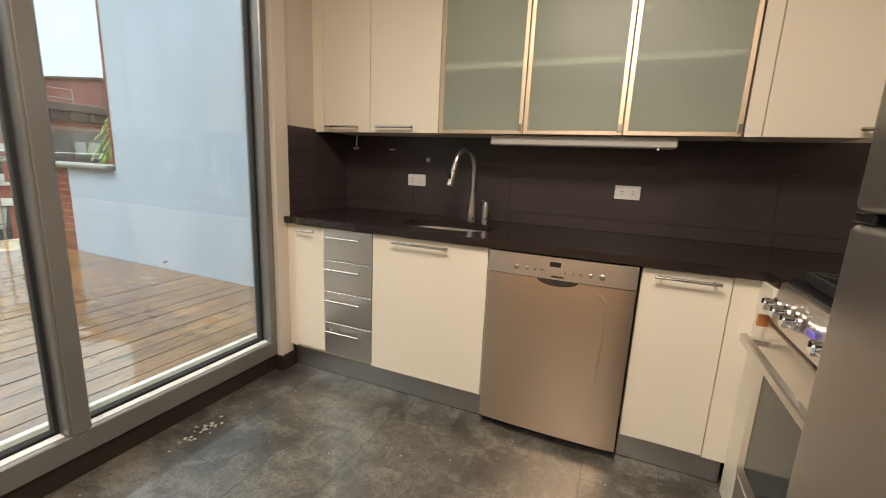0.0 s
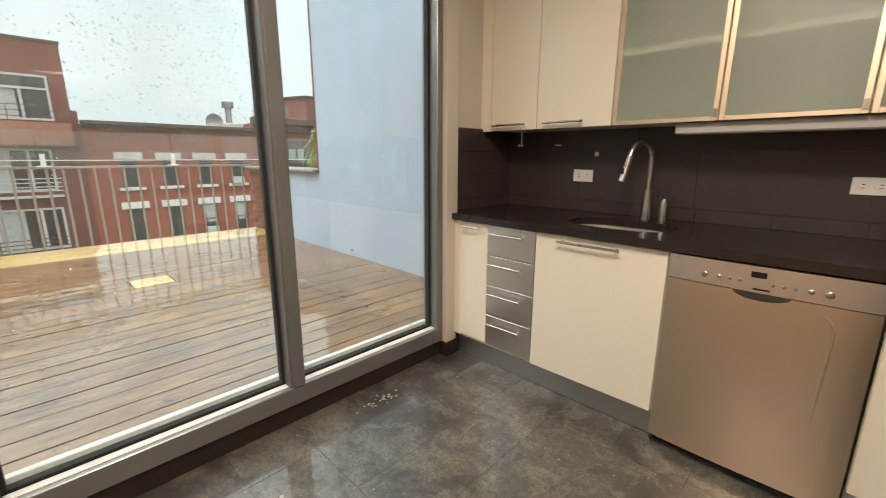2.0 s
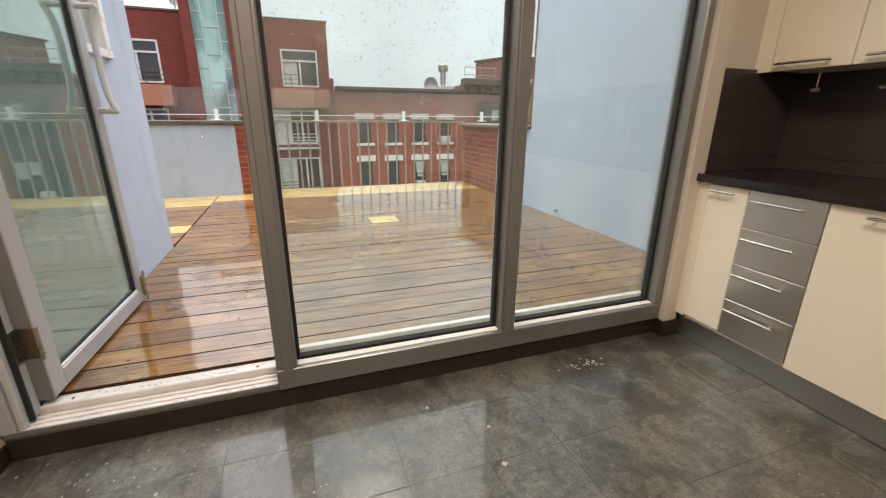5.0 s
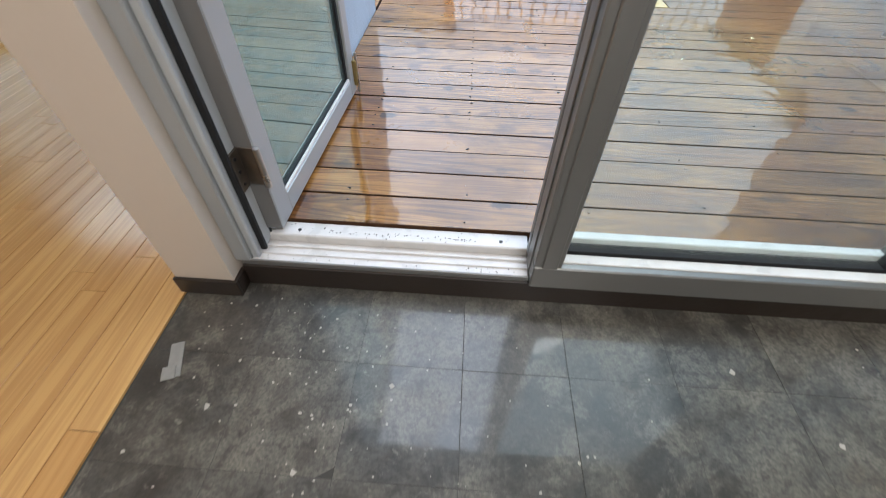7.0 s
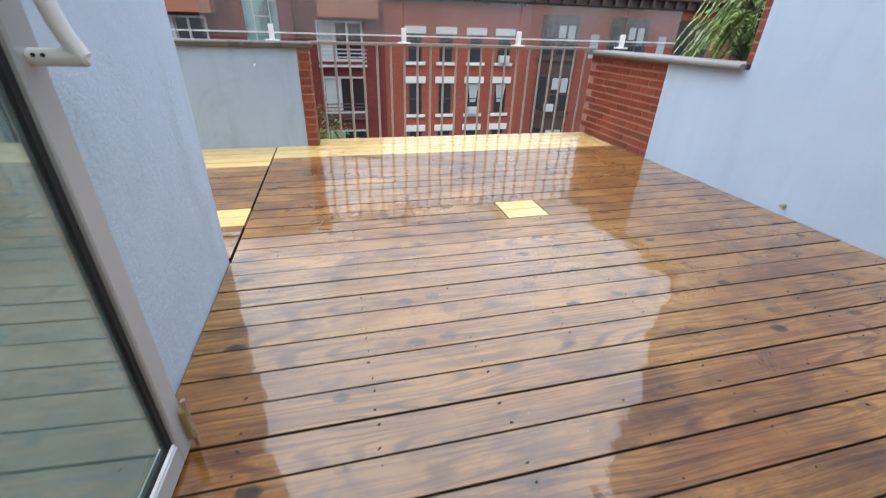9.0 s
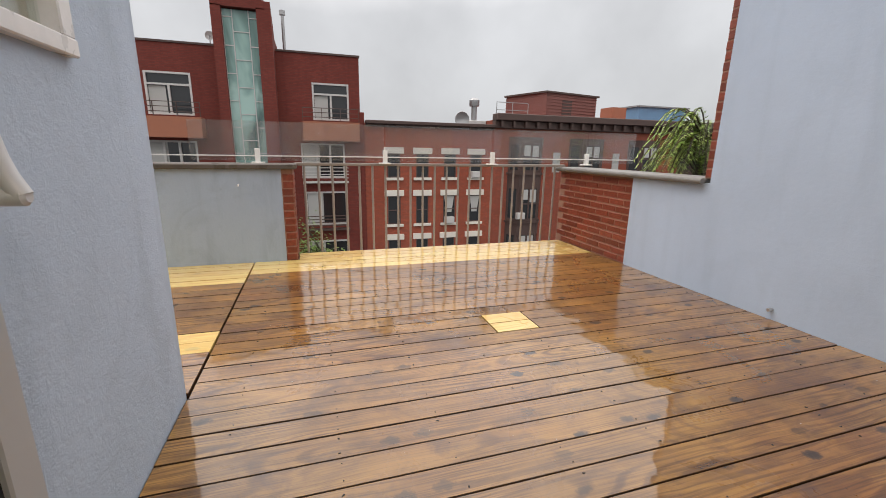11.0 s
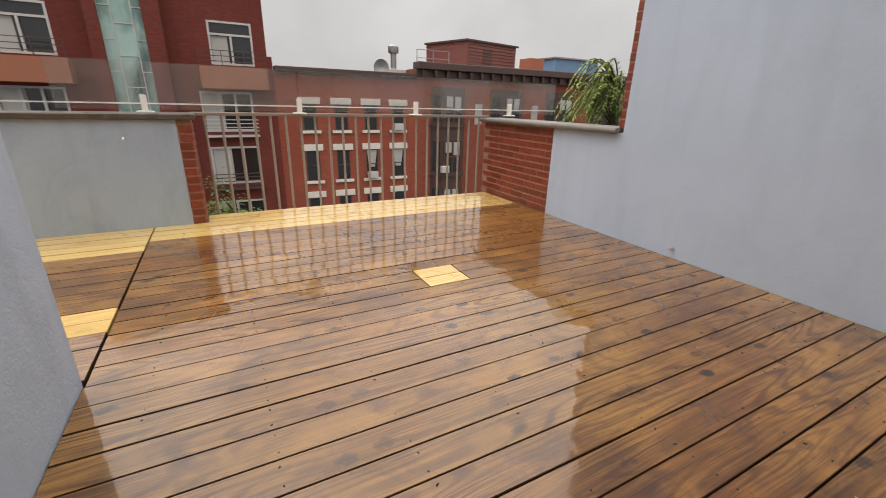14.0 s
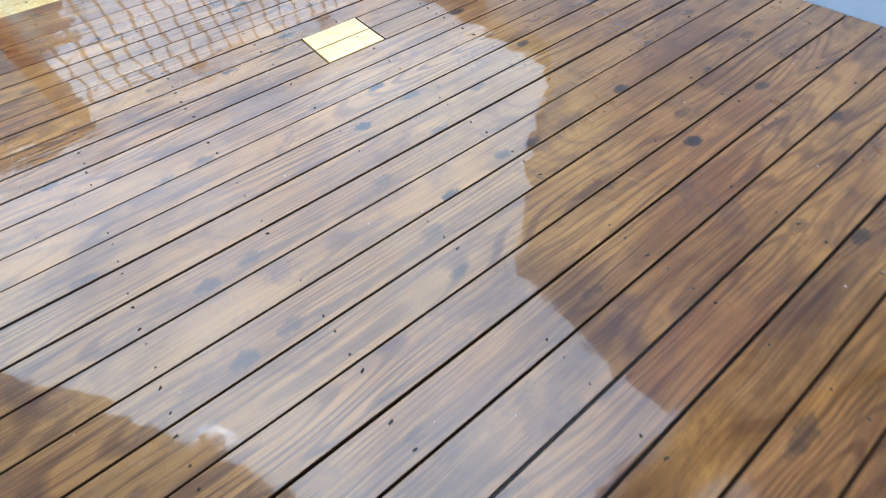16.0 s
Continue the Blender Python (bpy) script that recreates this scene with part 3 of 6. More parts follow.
solid("wall_west_wood_room", boxes([(-3.09, -2.9, -0.5, -0.30, 0.0, CEIL), (-3.09, -2.9, -4.0, -3.6, 0.0, CEIL), (-3.09, -2.9, -3.6, -0.5, 2.35, CEIL), (-3.09, -2.9, -3.6, -0.5, 0.0, 0.10),
                                    (-3.09, -3.05, -4.0, -0.10, CEIL, 3.0)]), M_WALL, "cream wall round the far window", "wall", kind="structure")
solid("roof", boxes([(-1.22, 2.05, -4.1, 3.62, 3.0, 3.1), (-3.09, -1.22, -4.1, -0.055, 3.0, 3.1)]), M_STONE, "flat roof of the house", "roof", kind="structure")


def frame_window(name, label, x, y0, y1, z0, z1, mulls=(), t=0.06, t_end=0.06):
    """Fixed glazing in the plane x: rails, stiles, gaskets and panes."""
    w = thing(name, (x, (y0 + y1) / 2, z0), label, "window", kind="structure")
    fx0, fx1 = x - 0.05, x + 0.075
    part("window_frame", box(fx0, fx1, y0, y1, z0, z0 + 0.09, 0.004), M_FRAME, w)
    part("window_frame", box(fx0, fx1, y0, y1, z1 - 0.07, z1, 0.004), M_FRAME, w)
    for a, b in ((y0, y0 + t), (y1 - t_end, y1)):
        part("window_frame", box(fx0, fx1 - 0.001, a, b, z0 + 0.09, z1 - 0.07, 0.004), M_FRAME, w)
    edges = [y0 + t, *[m for pair in mulls for m in pair], y1 - t_end]
    for a, b in mulls:
        part("mullion", box(fx0, fx1 - 0.002, a, b, z0 + 0.09, z1 - 0.07, 0.004), M_FRAME, w)
    for a, b in zip(edges[::2], edges[1::2]):
        g = 0.014
        part("inner_bead", box(x + 0.018, x + 0.052, a + 0.002, b - 0.002, z0 + 0.0885, z0 + 0.0945, 0.002), M_SILL, w, "pale inner glazing bead")
        part("gasket", boxes([(x - 0.02, x + 0.014, a, b, z0 + 0.09, z0 + 0.09 + g), (x - 0.02, x + 0.014, a, b, z1 - 0.07 - g, z1 - 0.07),
                              (x - 0.02, x + 0.0135, a, a + g, z0 + 0.09, z1 - 0.07), (x - 0.02, x + 0.0135, b - g, b, z0 + 0.09, z1 - 0.07)]), M_GASKET, w, "black rubber glazing gasket")
        part("glazing_bead", boxes([(x - 0.05, x - 0.02, a, b, z0 + 0.088, z0 + 0.125)], 0.003), M_SILL, w, "white glazing bead")
        pane = part("pane", box(x - 0.006, x, a + 0.004, b - 0.004, z0 + 0.094, z1 - 0.074), M_GLASS, w)
        pane.visible_shadow = False
    return w


frame_window("window_1", "tall fixed glazing in a silver grey frame, rain on the panes", GX, 0.785, 2.78, 0.095, 2.4, [(1.787, 1.86)], 0.078, 0.045)
# stepped profile of the post beside the door
POST = bpy.data.objects["window_1"]
part("door_stop", box(-1.076, -1.052, 0.780, 0.786, 0.124, 2.33, 0.003), M_FRAME, POST)
part("door_stop", box(-1.046, -0.995, 0.781, 0.786, 0.112, 2.33, 0.003), M_FRAME, POST)
part("seal", box(-1.053, -1.045, 0.7825, 0.786, 0.124, 2.33), M_GASKET, POST, "black rubber seal")
part("cover_strip", box(-0.9565, -0.950, 0.806, 0.850, 0.186, 2.33, 0.003), M_FRAME, POST)
part("cover_strip", box(-0.9575, -0.948, 1.797, 1.850, 0.186, 2.33, 0.003), M_FRAME, POST)
frame_window("window_2", "wide fixed window of the wood-floored room", -2.97, -3.6, -0.5, 0.10, 2.35, [(-2.1, -2.03)])

hi = thing("window_3", ((WX0 + WX1) / 2, -0.08, WZ0), "high window in white frame in the stucco wall", "window", kind="structure")
part("window_frame", boxes([(WX0, WX1, -0.10, -0.030, WZ0, WZ0 + 0.045), (WX0, WX1, -0.10, -0.033, WZ1 - 0.06, WZ1), (WX0, WX0 + 0.06, -0.10, -0.034, WZ0 + 0.045, WZ1 - 0.06),
                            (WX1 - 0.042, WX1, -0.10, -0.034, WZ0 + 0.045, WZ1 - 0.06)], 0.004), M_SILL, hi, "white frame")
part("pane", box(WX0 + 0.055, WX1 - 0.038, -0.082, -0.076, WZ0 + 0.041, WZ1 - 0.055), M_GLASS, hi)

# base tiles along the glass wall and round the pier
solid("baseboard", boxes([(-1.13, -0.972, -0.10, 2.78, 0.0, 0.092)], 0.003), M_BASE, "dark brown stone curb under the glass wall", "baseboard", kind="structure")
solid("baseboard_pier", boxes([(-0.93, -0.918, -0.305, -0.103, 0.0, 0.068), (-0.985, -0.93, -0.115, -0.103, 0.0, 0.068)], 0.002), M_BASE, "dark tile skirting round the pier", "baseboard", kind="structure")
solid("baseboard_return", boxes([(-0.925, -0.912, 2.772, 2.885, 0.0, 0.092), (-0.972, -0.925, 2.772, 2.781, 0.0, 0.092)], 0.002), M_BASE, "dark tile skirting at the plaster return", "baseboard", kind="structure")

# door opening: jamb, sill
sill = thing("door_sill", (-1.06, 0.38, 0.092), "worn white aluminium door threshold, wet and scuffed", "threshold", kind="structure")
part("plate", box(-1.128, -0.985, -0.10, 0.785, 0.093, 0.108, 0.003), M_SILL, sill)
part("ridge", box(-1.127, -1.066, -0.045, 0.785, 0.108, 0.142, 0.004), M_SILL, sill)
part("ridge", box(-1.052, -1.040, -0.045, 0.785, 0.108, 0.117, 0.002), M_SILL, sill)
part("ridge", box(-1.020, -1.010, -0.045, 0.785, 0.108, 0.114, 0.002), M_SILL, sill)
part("lip", box(-0.985, -0.978, -0.10, 0.785, 0.088, 0.112, 0.002), M_FRAME, sill)
for sy in (0.06, 0.70):
    part("bolt_hole", rod((-1.09, sy, 0.140), (-1.09, sy, 0.1435), 0.006, n=10), M_BLACK, sill)
jamb = thing("door_jamb", (-1.05, -0.05, 0.1), "silver grey stepped door jamb with dark seals", "door frame", kind="structure")
part("stile", box(-1.02, -0.975, -0.114, -0.066, 0.108, 2.4, 0.004), M_LEAF_FRAME, jamb)
part("stop", box(-1.018, -0.99, -0.066, -0.042, 0.108, 2.4, 0.004), M_JAMB, jamb)
part("rebate", box(-1.075, -1.02, -0.099, -0.030, 0.124, 2.4, 0.004), M_JAMB, jamb)
part("seal", box(-1.026, -1.014, -0.044, -0.026, 0.124, 2.4), M_GASKET, jamb, "black rubber seal")
part("outer_stop", box(-1.129, -1.075, -0.099, -0.040, 0.124, 2.4, 0.004), M_JAMB, jamb)
part("seal", box(-1.079, -1.072, -0.036, -0.026, 0.124, 2.4), M_GASKET, jamb, "black rubber seal")
part("head", box(-1.09, -0.955, -0.114, 0.785, 2.33, 2.4, 0.004), M_LEAF_FRAME, jamb)

# ---- terrace door leaf, open outwards ----
LEAF = Matrix.Translation((-1.068, 0.022, 0)) @ pose(0, 0, 0, 0, 0, -2.3)
LB, LT, LL = 0.166, 2.33, 0.915
leaf = thing("door_1", (-1.068, 0.0, LB), "open glazed terrace door in a silver grey frame", "door", kind="structure")


def leaf_part(name, bm, material, label="", parent=leaf, smooth=False):
    bm.transform(LEAF)
    return part(name, bm, material, parent, label, smooth)


leaf_part("stile", box(-0.085, 0, -0.055, 0, LB, LT, 0.004), M_LEAF_FRAME)
end_stile = leaf_part("stile", box(-LL, -LL + 0.07, -0.055, 0, LB, LT, 0.004), M_LEAF_FRAME)
leaf_part("edge_strip", box(0.0, 0.003, -0.053, -0.002, LB + 0.002, LT - 0.002), M_LEAF_EDGE, "dark hinge edge of the door")
leaf_part("rail", box(-LL + 0.07, -0.085, -0.054, -0.001, LB, LB + 0.075, 0.004), M_LEAF_FRAME)
leaf_part("rail", box(-LL + 0.07, -0.085, -0.054, -0.001, LT - 0.085, LT, 0.004), M_LEAF_FRAME)
leaf_part("gasket", boxes([(-LL + 0.07, -LL + 0.088, -0.04, -0.012, LB + 0.075, LT - 0.085), (-0.098, -0.085, -0.04, -0.012, LB + 0.075, LT - 0.085),
                           (-LL + 0.088, -0.098, -0.04, -0.012, LB + 0.075, LB + 0.087)]), M_GASKET, "black glazing gasket")
leaf_part("bead", box(-LL + 0.072, -0.087, -0.016, -0.004, LB + 0.075, LB + 0.084, 0.002), M_SILL)
leaf_glass = leaf_part("pane", box(-LL + 0.074, -0.089, -0.03, -0.022, LB + 0.078, LT - 0.088), M_DOORGLASS, "wet greenish double glazing")
leaf_glass.visible_shadow = False
for hz in (0.40, 1.25, 2.05):
    hinge = leaf_part("hinge", boxes([(0.004, 0.046, -0.051, -0.045, hz - 0.06, hz + 0.06), (0.0, 0.005, -0.045, 0.004, hz - 0.06, hz + 0.06)], 0.001), M_HINGE, "dark worn steel hinge")
    leaf_part("knuckle", rod((0.006, 0.008, hz - 0.062), (0.006, 0.008, hz + 0.062), 0.009), M_NICKEL, parent=hinge, smooth=True)
    for sz in (-0.04, 0.0, 0.04):
        leaf_part("screw", rod((0.03, -0.0455, hz + sz), (0.03, -0.0425, hz + sz), 0.005, n=8), M_BLACK, parent=hinge)
bolt = leaf_part("foot_bolt", boxes([(-LL - 0.006, -LL + 0.022, -0.005, 0.016, LB + 0.03, LB + 0.14)], 0.003), paint("tarnished_brass", (0.22, 0.16, 0.05), 0.35, 0.4, 40), "tarnished brass foot bolt")
leaf_part("bolt_pin", rod((-LL + 0.006, 0.014, LB - 0.005), (-LL + 0.006, 0.014, LB + 0.17), 0.006), M_NICKEL, parent=bolt, smooth=True)
for side, off in ((1, 0.0), (-1, -0.055)):
    hx = -LL + 0.033
    pull = leaf_part("handle", tube([(hx, off, 1.18), (hx, off + side * 0.05, 1.18), (hx, off + side * 0.080, 1.18), (hx, off + side * 0.085, 1.18)], 0.0145, 14, radii=[0.0145, 0.0145, 0.0145, 0.009]),
                     M_PULL, "pale grey enamelled bow handle", smooth=True)
    bow = [(hx, off + side * 0.9 * y, 1.18 + dz) for y, dz in ((0.084, 0.0), (0.078, 0.012), (0.069, 0.03), (0.061, 0.055), (0.055, 0.085), (0.051, 0.125), (0.049, 0.18), (0.049, 0.27), (0.051, 0.33), (0.055, 0.37),
                                                      (0.061, 0.40), (0.069, 0.425), (0.078, 0.443), (0.084, 0.455))]
    leaf_part("grip", tube(bow, 0.0145, 14), M_PULL, parent=pull, smooth=True)
    leaf_part("arm", rod((hx, off, 1.635), (hx, off + side * 0.081, 1.635), 0.0145), M_PULL, parent=pull, smooth=True)
    for q in (0.012, 0.026):
        leaf_part("screw", rod((hx + 0.0135, off + side * q, 1.184), (hx + 0.0155, off + side * q, 1.184), 0.0035, n=8), M_BLACK, parent=pull)

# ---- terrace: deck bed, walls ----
# solid slab under the boards; the void's darkness is its black colour
solid("deck_bed", boxes([(-5.70, -1.13, -0.055, 3.52, -0.30, DECK - 0.032), (-5.70, -3.09, -4.2, -0.055, -0.30, DECK - 0.032)]), M_BLACK, "black slab with the dark of joists and void under the deck in its colour", "deck", kind="structure")
DECK_BED = bpy.data.objects["deck_bed"]
solid("wall_terrace_north", boxes([(-3.69, -1.18, 3.52, 3.80, -6.0, 4.4), (-4.52, -3.69, 3.52, 3.80, -6.0, 1.035)]), M_SMOOTH,
      "tall blue grey stucco wall, stained, with a low parapet", "wall", kind="structure")
WALL_N = bpy.data.objects["wall_terrace_north"]
solid("parapet_brick", box(-5.80, -4.52, 3.535, 3.79, -6.0, 1.035), M_MORTAR, "red brick parapet with pale mortar", "wall", kind="structure")
PARAPET = bpy.data.objects["parapet_brick"]
solid("wall_terrace_west", box(-5.74, -5.43, -4.2, 0.245, -6.0, 1.05), stucco("pale_grey_stucco", (0.385, 0.465, 0.56), 0.8, 0.2, 0.7), "low pale grey stucco parapet", "wall", kind="structure")
WALL_W = bpy.data.objects["wall_terrace_west"]
part("brick_pier", box(-5.735, -5.437, 0.2455, 0.350, -6.0, 1.05), M_MORTAR, WALL_W, "unplastered brick pier end")
solid("wall_terrace_south", box(-5.74, -3.09, -4.4, -4.2, -6.0, 2.6), M_BLUE, "blue grey stucco wall closing the terrace", "wall", kind="structure")
solid("coping_west", box(-5.78, -5.395, -4.2, 0.385, 1.052, 1.10, 0.008), paint("dark_wet_coping", (0.10, 0.085, 0.07), 0.3, 0.3, 6.0, 0.3), "dark wet stone coping on the low parapet", "coping", kind="structure")
cop = box(-5.84, -3.74, 3.47, 3.86, 1.035, 1.075, 0.012)
tube([(-5.8, 3.475, 1.052), (-4.6, 3.475, 1.052), (-3.72, 3.475, 1.052)], 0.025, 10, cop)
solid("coping_north", cop, M_STONE, "weathered grey metal coping with rolled edge", "coping", kind="structure", smooth=True)
solid("wall_bolt", rod((-3.06, 3.522, 0.225), (-3.06, 3.48, 0.225), 0.012, n=10), M_NICKEL, "small steel bolt in the stucco wall", "bolt", smooth=True)
solid("wall_nail", rod((-5.432, -0.13, 0.91), (-5.405, -0.13, 0.90), 0.008, n=8), M_WHITE, "small pale peg in the parapet", "peg", smooth=True)

# ---- railing and glass guard ----
RX = -5.735
rail = thing("railing", (RX, 1.9, 0.1), "galvanised steel railing with thin round bars, wet", "railing")
part("top_rail", box(RX - 0.025, RX + 0.025, 0.352, 3.53, 1.075, 1.105, 0.004), M_RAIL, rail)
part("bottom_rail", box(RX - 0.02, RX + 0.02, 0.352, 3.53, -0.02, 0.02, 0.004), M_RAIL, rail)
bar0 = part("bar", rod((RX, 0.45, 0.02), (RX, 0.45, 1.08), 0.0125, n=10), M_RAIL, rail, smooth=True)
for i in range(1, 22):
    b = bar0.copy()
    scene.collection.objects.link(b)
    b.location.y = 0.1405 * i
guard = thing("glass_guard", (-5.66, 1.8, 1.1), "low rain-streaked glass screen clamped above the railing", "glass screen")
for a, b in ((-0.55, 0.02), (0.035, 1.27), (1.285, 2.51), (2.525, 3.78), (3.80, 4.5)):
    p = part("pane", box(-5.664, -5.654, a, b, 1.125, 1.495), M_GUARD, guard)
    p.visible_shadow = False
for y in (0.03, 1.28, 2.52, 3.79):
    c = part("clamp", boxes([(-5.685, -5.635, y - 0.022, y + 0.022, 1.10, 1.24), (-5.71, -5.61, y - 0.06, y + 0.06, 1.098, 1.112)], 0.004), M_WHITE, guard, "white painted clamp post")
part("edge_strip", boxes([(-5.67, -5.648, -3.0, 4.5, 1.165, 1.175)]), M_WHITE, guard, "thin pale wire")

# ---- kitchen fittings ----
FY, BY = 2.85, 3.495


def handle(x0, x1, y, z, parent, name="handle"):
    h = part(name, rod((x0, y - 0.032, z), (x1, y - 0.032, z), 0.006, n=10), M_NICKEL, parent, "satin steel bar handle", True)
    for x in (x0 + 0.02, x1 - 0.02):
        part("standoff", rod((x, y - 0.032, z), (x, y + 0.001, z), 0.005, n=8), M_NICKEL, h, smooth=True)
    return h


def base_cabinet(name, label, x0, x1, door_z0, h0, h1, group="base cabinets", material=M_CREAM, hollow=False):
    c = thing(name, ((x0 + x1) / 2, 3.15, 0), label, "cabinet", group)
    if hollow:
        part("body", boxes([(x0, x0 + 0.018, FY + 0.019, BY, 0.13, 0.868), (x1 - 0.018, x1, FY + 0.019, BY, 0.13, 0.868), (x0 + 0.018, x1 - 0.018, FY + 0.019, BY, 0.13, 0.148),
                            (x0 + 0.018, x1 - 0.018, BY - 0.012, BY, 0.148, 0.868), (x0 + 0.018, x1 - 0.018, FY + 0.019, FY + 0.034, 0.80, 0.868)]), M_CREAM, c)
    else:
        part("body", box(x0, x1, FY + 0.019, BY, 0.13, 0.868), M_CREAM, c)
    d = part("door", box(x0 + 0.0015, x1 - 0.0015, FY, FY + 0.018, door_z0, 0.862, 0.002), material, c)
    handle(h0, h1, FY, 0.835, d)
    return c


fil = solid("filler_panel", box(-0.94, -0.871, FY + 0.004, FY + 0.6, 0.14, 0.868, 0.002), M_CREAM, "narrow cream filler panel beside the cabinets", "panel")
base_cabinet("narrow_cabinet", "narrow cream base cabinet with a bar handle", -0.869, -0.672, 0.153, -0.84, -0.72)
dr = thing("drawer_cabinet", (-0.518, 3.15, 0), "four drawer unit with brushed steel fronts", "drawer cabinet", "base cabinets")
part("body", box(-0.671, -0.363, FY + 0.019, BY, 0.13, 0.868), M_CREAM, dr)
for z0, z1 in ((0.690, 0.862), (0.515, 0.687), (0.335, 0.512), (0.150, 0.332)):
    fr = part("drawer_front", boxes([(-0.6695, -0.3645, FY, FY + 0.018, z0, z1 - 0.006), (-0.6695, -0.3645, FY - 0.004, FY + 0.018, z1 - 0.006, z1)], 0.0015), M_STEEL, dr, "brushed steel drawer front")
    handle(-0.645, -0.425, FY, z1 - 0.045, fr)
base_cabinet("sink_cabinet", "wide cream sink cabinet with a single door", -0.362, 0.256, 0.135, -0.23, 0.07, hollow=True)
base_cabinet("corner_cabinet", "cream base cabinet beside the dishwasher", 0.886, 1.188, 0.128, 0.93, 1.15)
solid("end_panel", boxes([(1.19, 1.287, FY + 0.003, FY + 0.02, 0.12, 0.868), (1.269, 1.287, 2.715, FY + 0.003, 0.0, 0.868)], 0.002), M_CREAM, "cream end panel beside the stove", "panel")
for px0, px1, pz in ((-0.93, 0.258, 0.148), (0.884, 1.27, 0.128)):
    solid("plinth", box(px0, px1, 2.895, 2.91, 0.002, pz, 0.001), M_PLINTH, "brushed grey toe kick under the cabinets", "toe kick", "toe kicks")

dw = thing("dishwasher", (0.571, 3.15, 0), "stainless steel dishwasher with a front control panel", "dishwasher")
part("body", box(0.268, 0.874, FY + 0.02, BY, 0.02, 0.866), M_BLACK, dw)
part("kick", box(0.272, 0.870, 2.875, 2.90, 0.0, 0.075), M_BLACK, dw, "black toe panel")
dd = bmesh.new()
N = 16
prof = []
for i in range(N + 1):
    u = i / N
    prof.append((0.268 + 0.606 * u, 2.829 - 0.012 * math.sin(math.pi * u) ** 0.5))
for z0, z1 in ((0.05, 0.765),):
    prism(prof + [(0.874, FY + 0.02), (0.268, FY + 0.02)], z0, z1, 0, dd)
door = part("door", dd, M_DW, dw, smooth=True)
panel = part("control_panel", prism(prof + [(0.874, FY + 0.02), (0.268, FY + 0.02)], 0.768, 0.862), M_DW_PANEL, dw, "brushed steel control panel", True)
# flat dark crescent: shade of the finger grip put into its colour
gr = bmesh.new()
own = [(0.571 + 0.085 * math.cos(a), 0.768 - 0.028 * math.sin(a)) for a in np.linspace(0, math.pi, 14)]
vs = [gr.verts.new((x, 2.8165, z)) for x, z in own]
f = gr.faces.new(vs)
ex = bmesh.ops.extrude_face_region(gr, geom=[f])
bmesh.ops.translate(gr, verts=[v for v in ex["geom"] if isinstance(v, bmesh.types.BMVert)], vec=(0, 0.01, 0))
part("grip_shade", gr, M_GRIP_SHADE, dw, "dark crescent with the finger grip's shade in its colour")
# added ridge that draws the door's curved highlight as a shape
highlight_path = []
for x, z in ((0.690, 0.742), (0.725, 0.738), (0.754, 0.724), (0.770, 0.695), (0.773, 0.65), (0.770, 0.56), (0.765, 0.45), (0.762, 0.34), (0.761, 0.25)):
    highlight_path.append((x, 2.829 - 0.012 * math.sin(math.pi * (x - 0.268) / 0.606) ** 0.5 + 0.0035, z))
part("pressed_crease", tube(highlight_path, 0.004, 12, radii=[0.0024, 0.0035, 0.005, 0.007, 0.0075, 0.007, 0.006, 0.004, 0.0022]), M_DW, door, "thin ridge added to draw the curved highlight on the steel", True)
part("display", box(0.535, 0.580, 2.814, 2.82, 0.822, 0.843, 0.001), M_BLACK, panel, "black display")
for x, r in ((0.395, 0.011), (0.44, 0.008), (0.475, 0.006), (0.505, 0.006), (0.60, 0.006), (0.63, 0.006), (0.66, 0.006), (0.70, 0.009), (0.745, 0.012)):
    part("button", lathe([(r, 0), (r, 0.004), (r * 0.7, 0.006)], (x, 2.82, 0.803), 14, axis="-y"), M_NICKEL, panel, smooth=True)
part("printed_label", boxes([(0.545, 0.595, 2.8145, 2.8165, 0.778, 0.784)]), M_BLACK, panel)

# countertop with sink cut-out
SX, SY, SA, SB = -0.06, 3.13, 0.255, 0.165
ctop = bmesh.new()
ring = [(SX + SA * math.copysign(abs(math.cos(a)) ** 0.75, math.cos(a)), SY + SB * math.copysign(abs(math.sin(a)) ** 0.75, math.sin(a))) for a in np.linspace(0, 2 * math.pi, 41)[:-1]]
hole = [ctop.verts.new((x, y, 0.905)) for x, y in ring]
outl = [(-0.998, 2.825), (1.275, 2.825), (1.28, 2.715), (1.918, 2.715), (1.918, 3.497), (-0.998, 3.497)]
rim = [ctop.verts.new((x, y, 0.905)) for x, y in outl]
edges = [ctop.edges.new((hole[i], hole[(i + 1) % 40])) for i in range(40)] + [ctop.edges.new((rim[i], rim[(i + 1) % 6])) for i in range(6)]
bmesh.ops.triangle_fill(ctop, use_beauty=True, edges=edges)
up = bmesh.ops.extrude_face_region(ctop, geom=ctop.faces[:])
bmesh.ops.translate(ctop, verts=[v for v in up["geom"] if isinstance(v, bmesh.types.BMVert)], vec=(0, 0, -0.036))
counter = solid("countertop", ctop, M_COUNTER, "dark polished stone countertop over the cabinets", "countertop")
sink = thing("sink", (SX, SY, 0.70), "oval undermount stainless steel sink", "sink")
bowl = bmesh.new()
layers = []
for sc, z in ((1.03, 0.868), (0.99, 0.866), (0.96, 0.80), (0.90, 0.73), (0.7, 0.708), (0.12, 0.70)):
    layers.append([bowl.verts.new((SX + (x - SX) * sc, SY + (y - SY) * sc, z)) for x, y in ring])
for a, b in zip(layers, layers[1:]):
    for i in range(40):
        bowl.faces.new((a[i], a[(i + 1) % 40], b[(i + 1) % 40], b[i]))
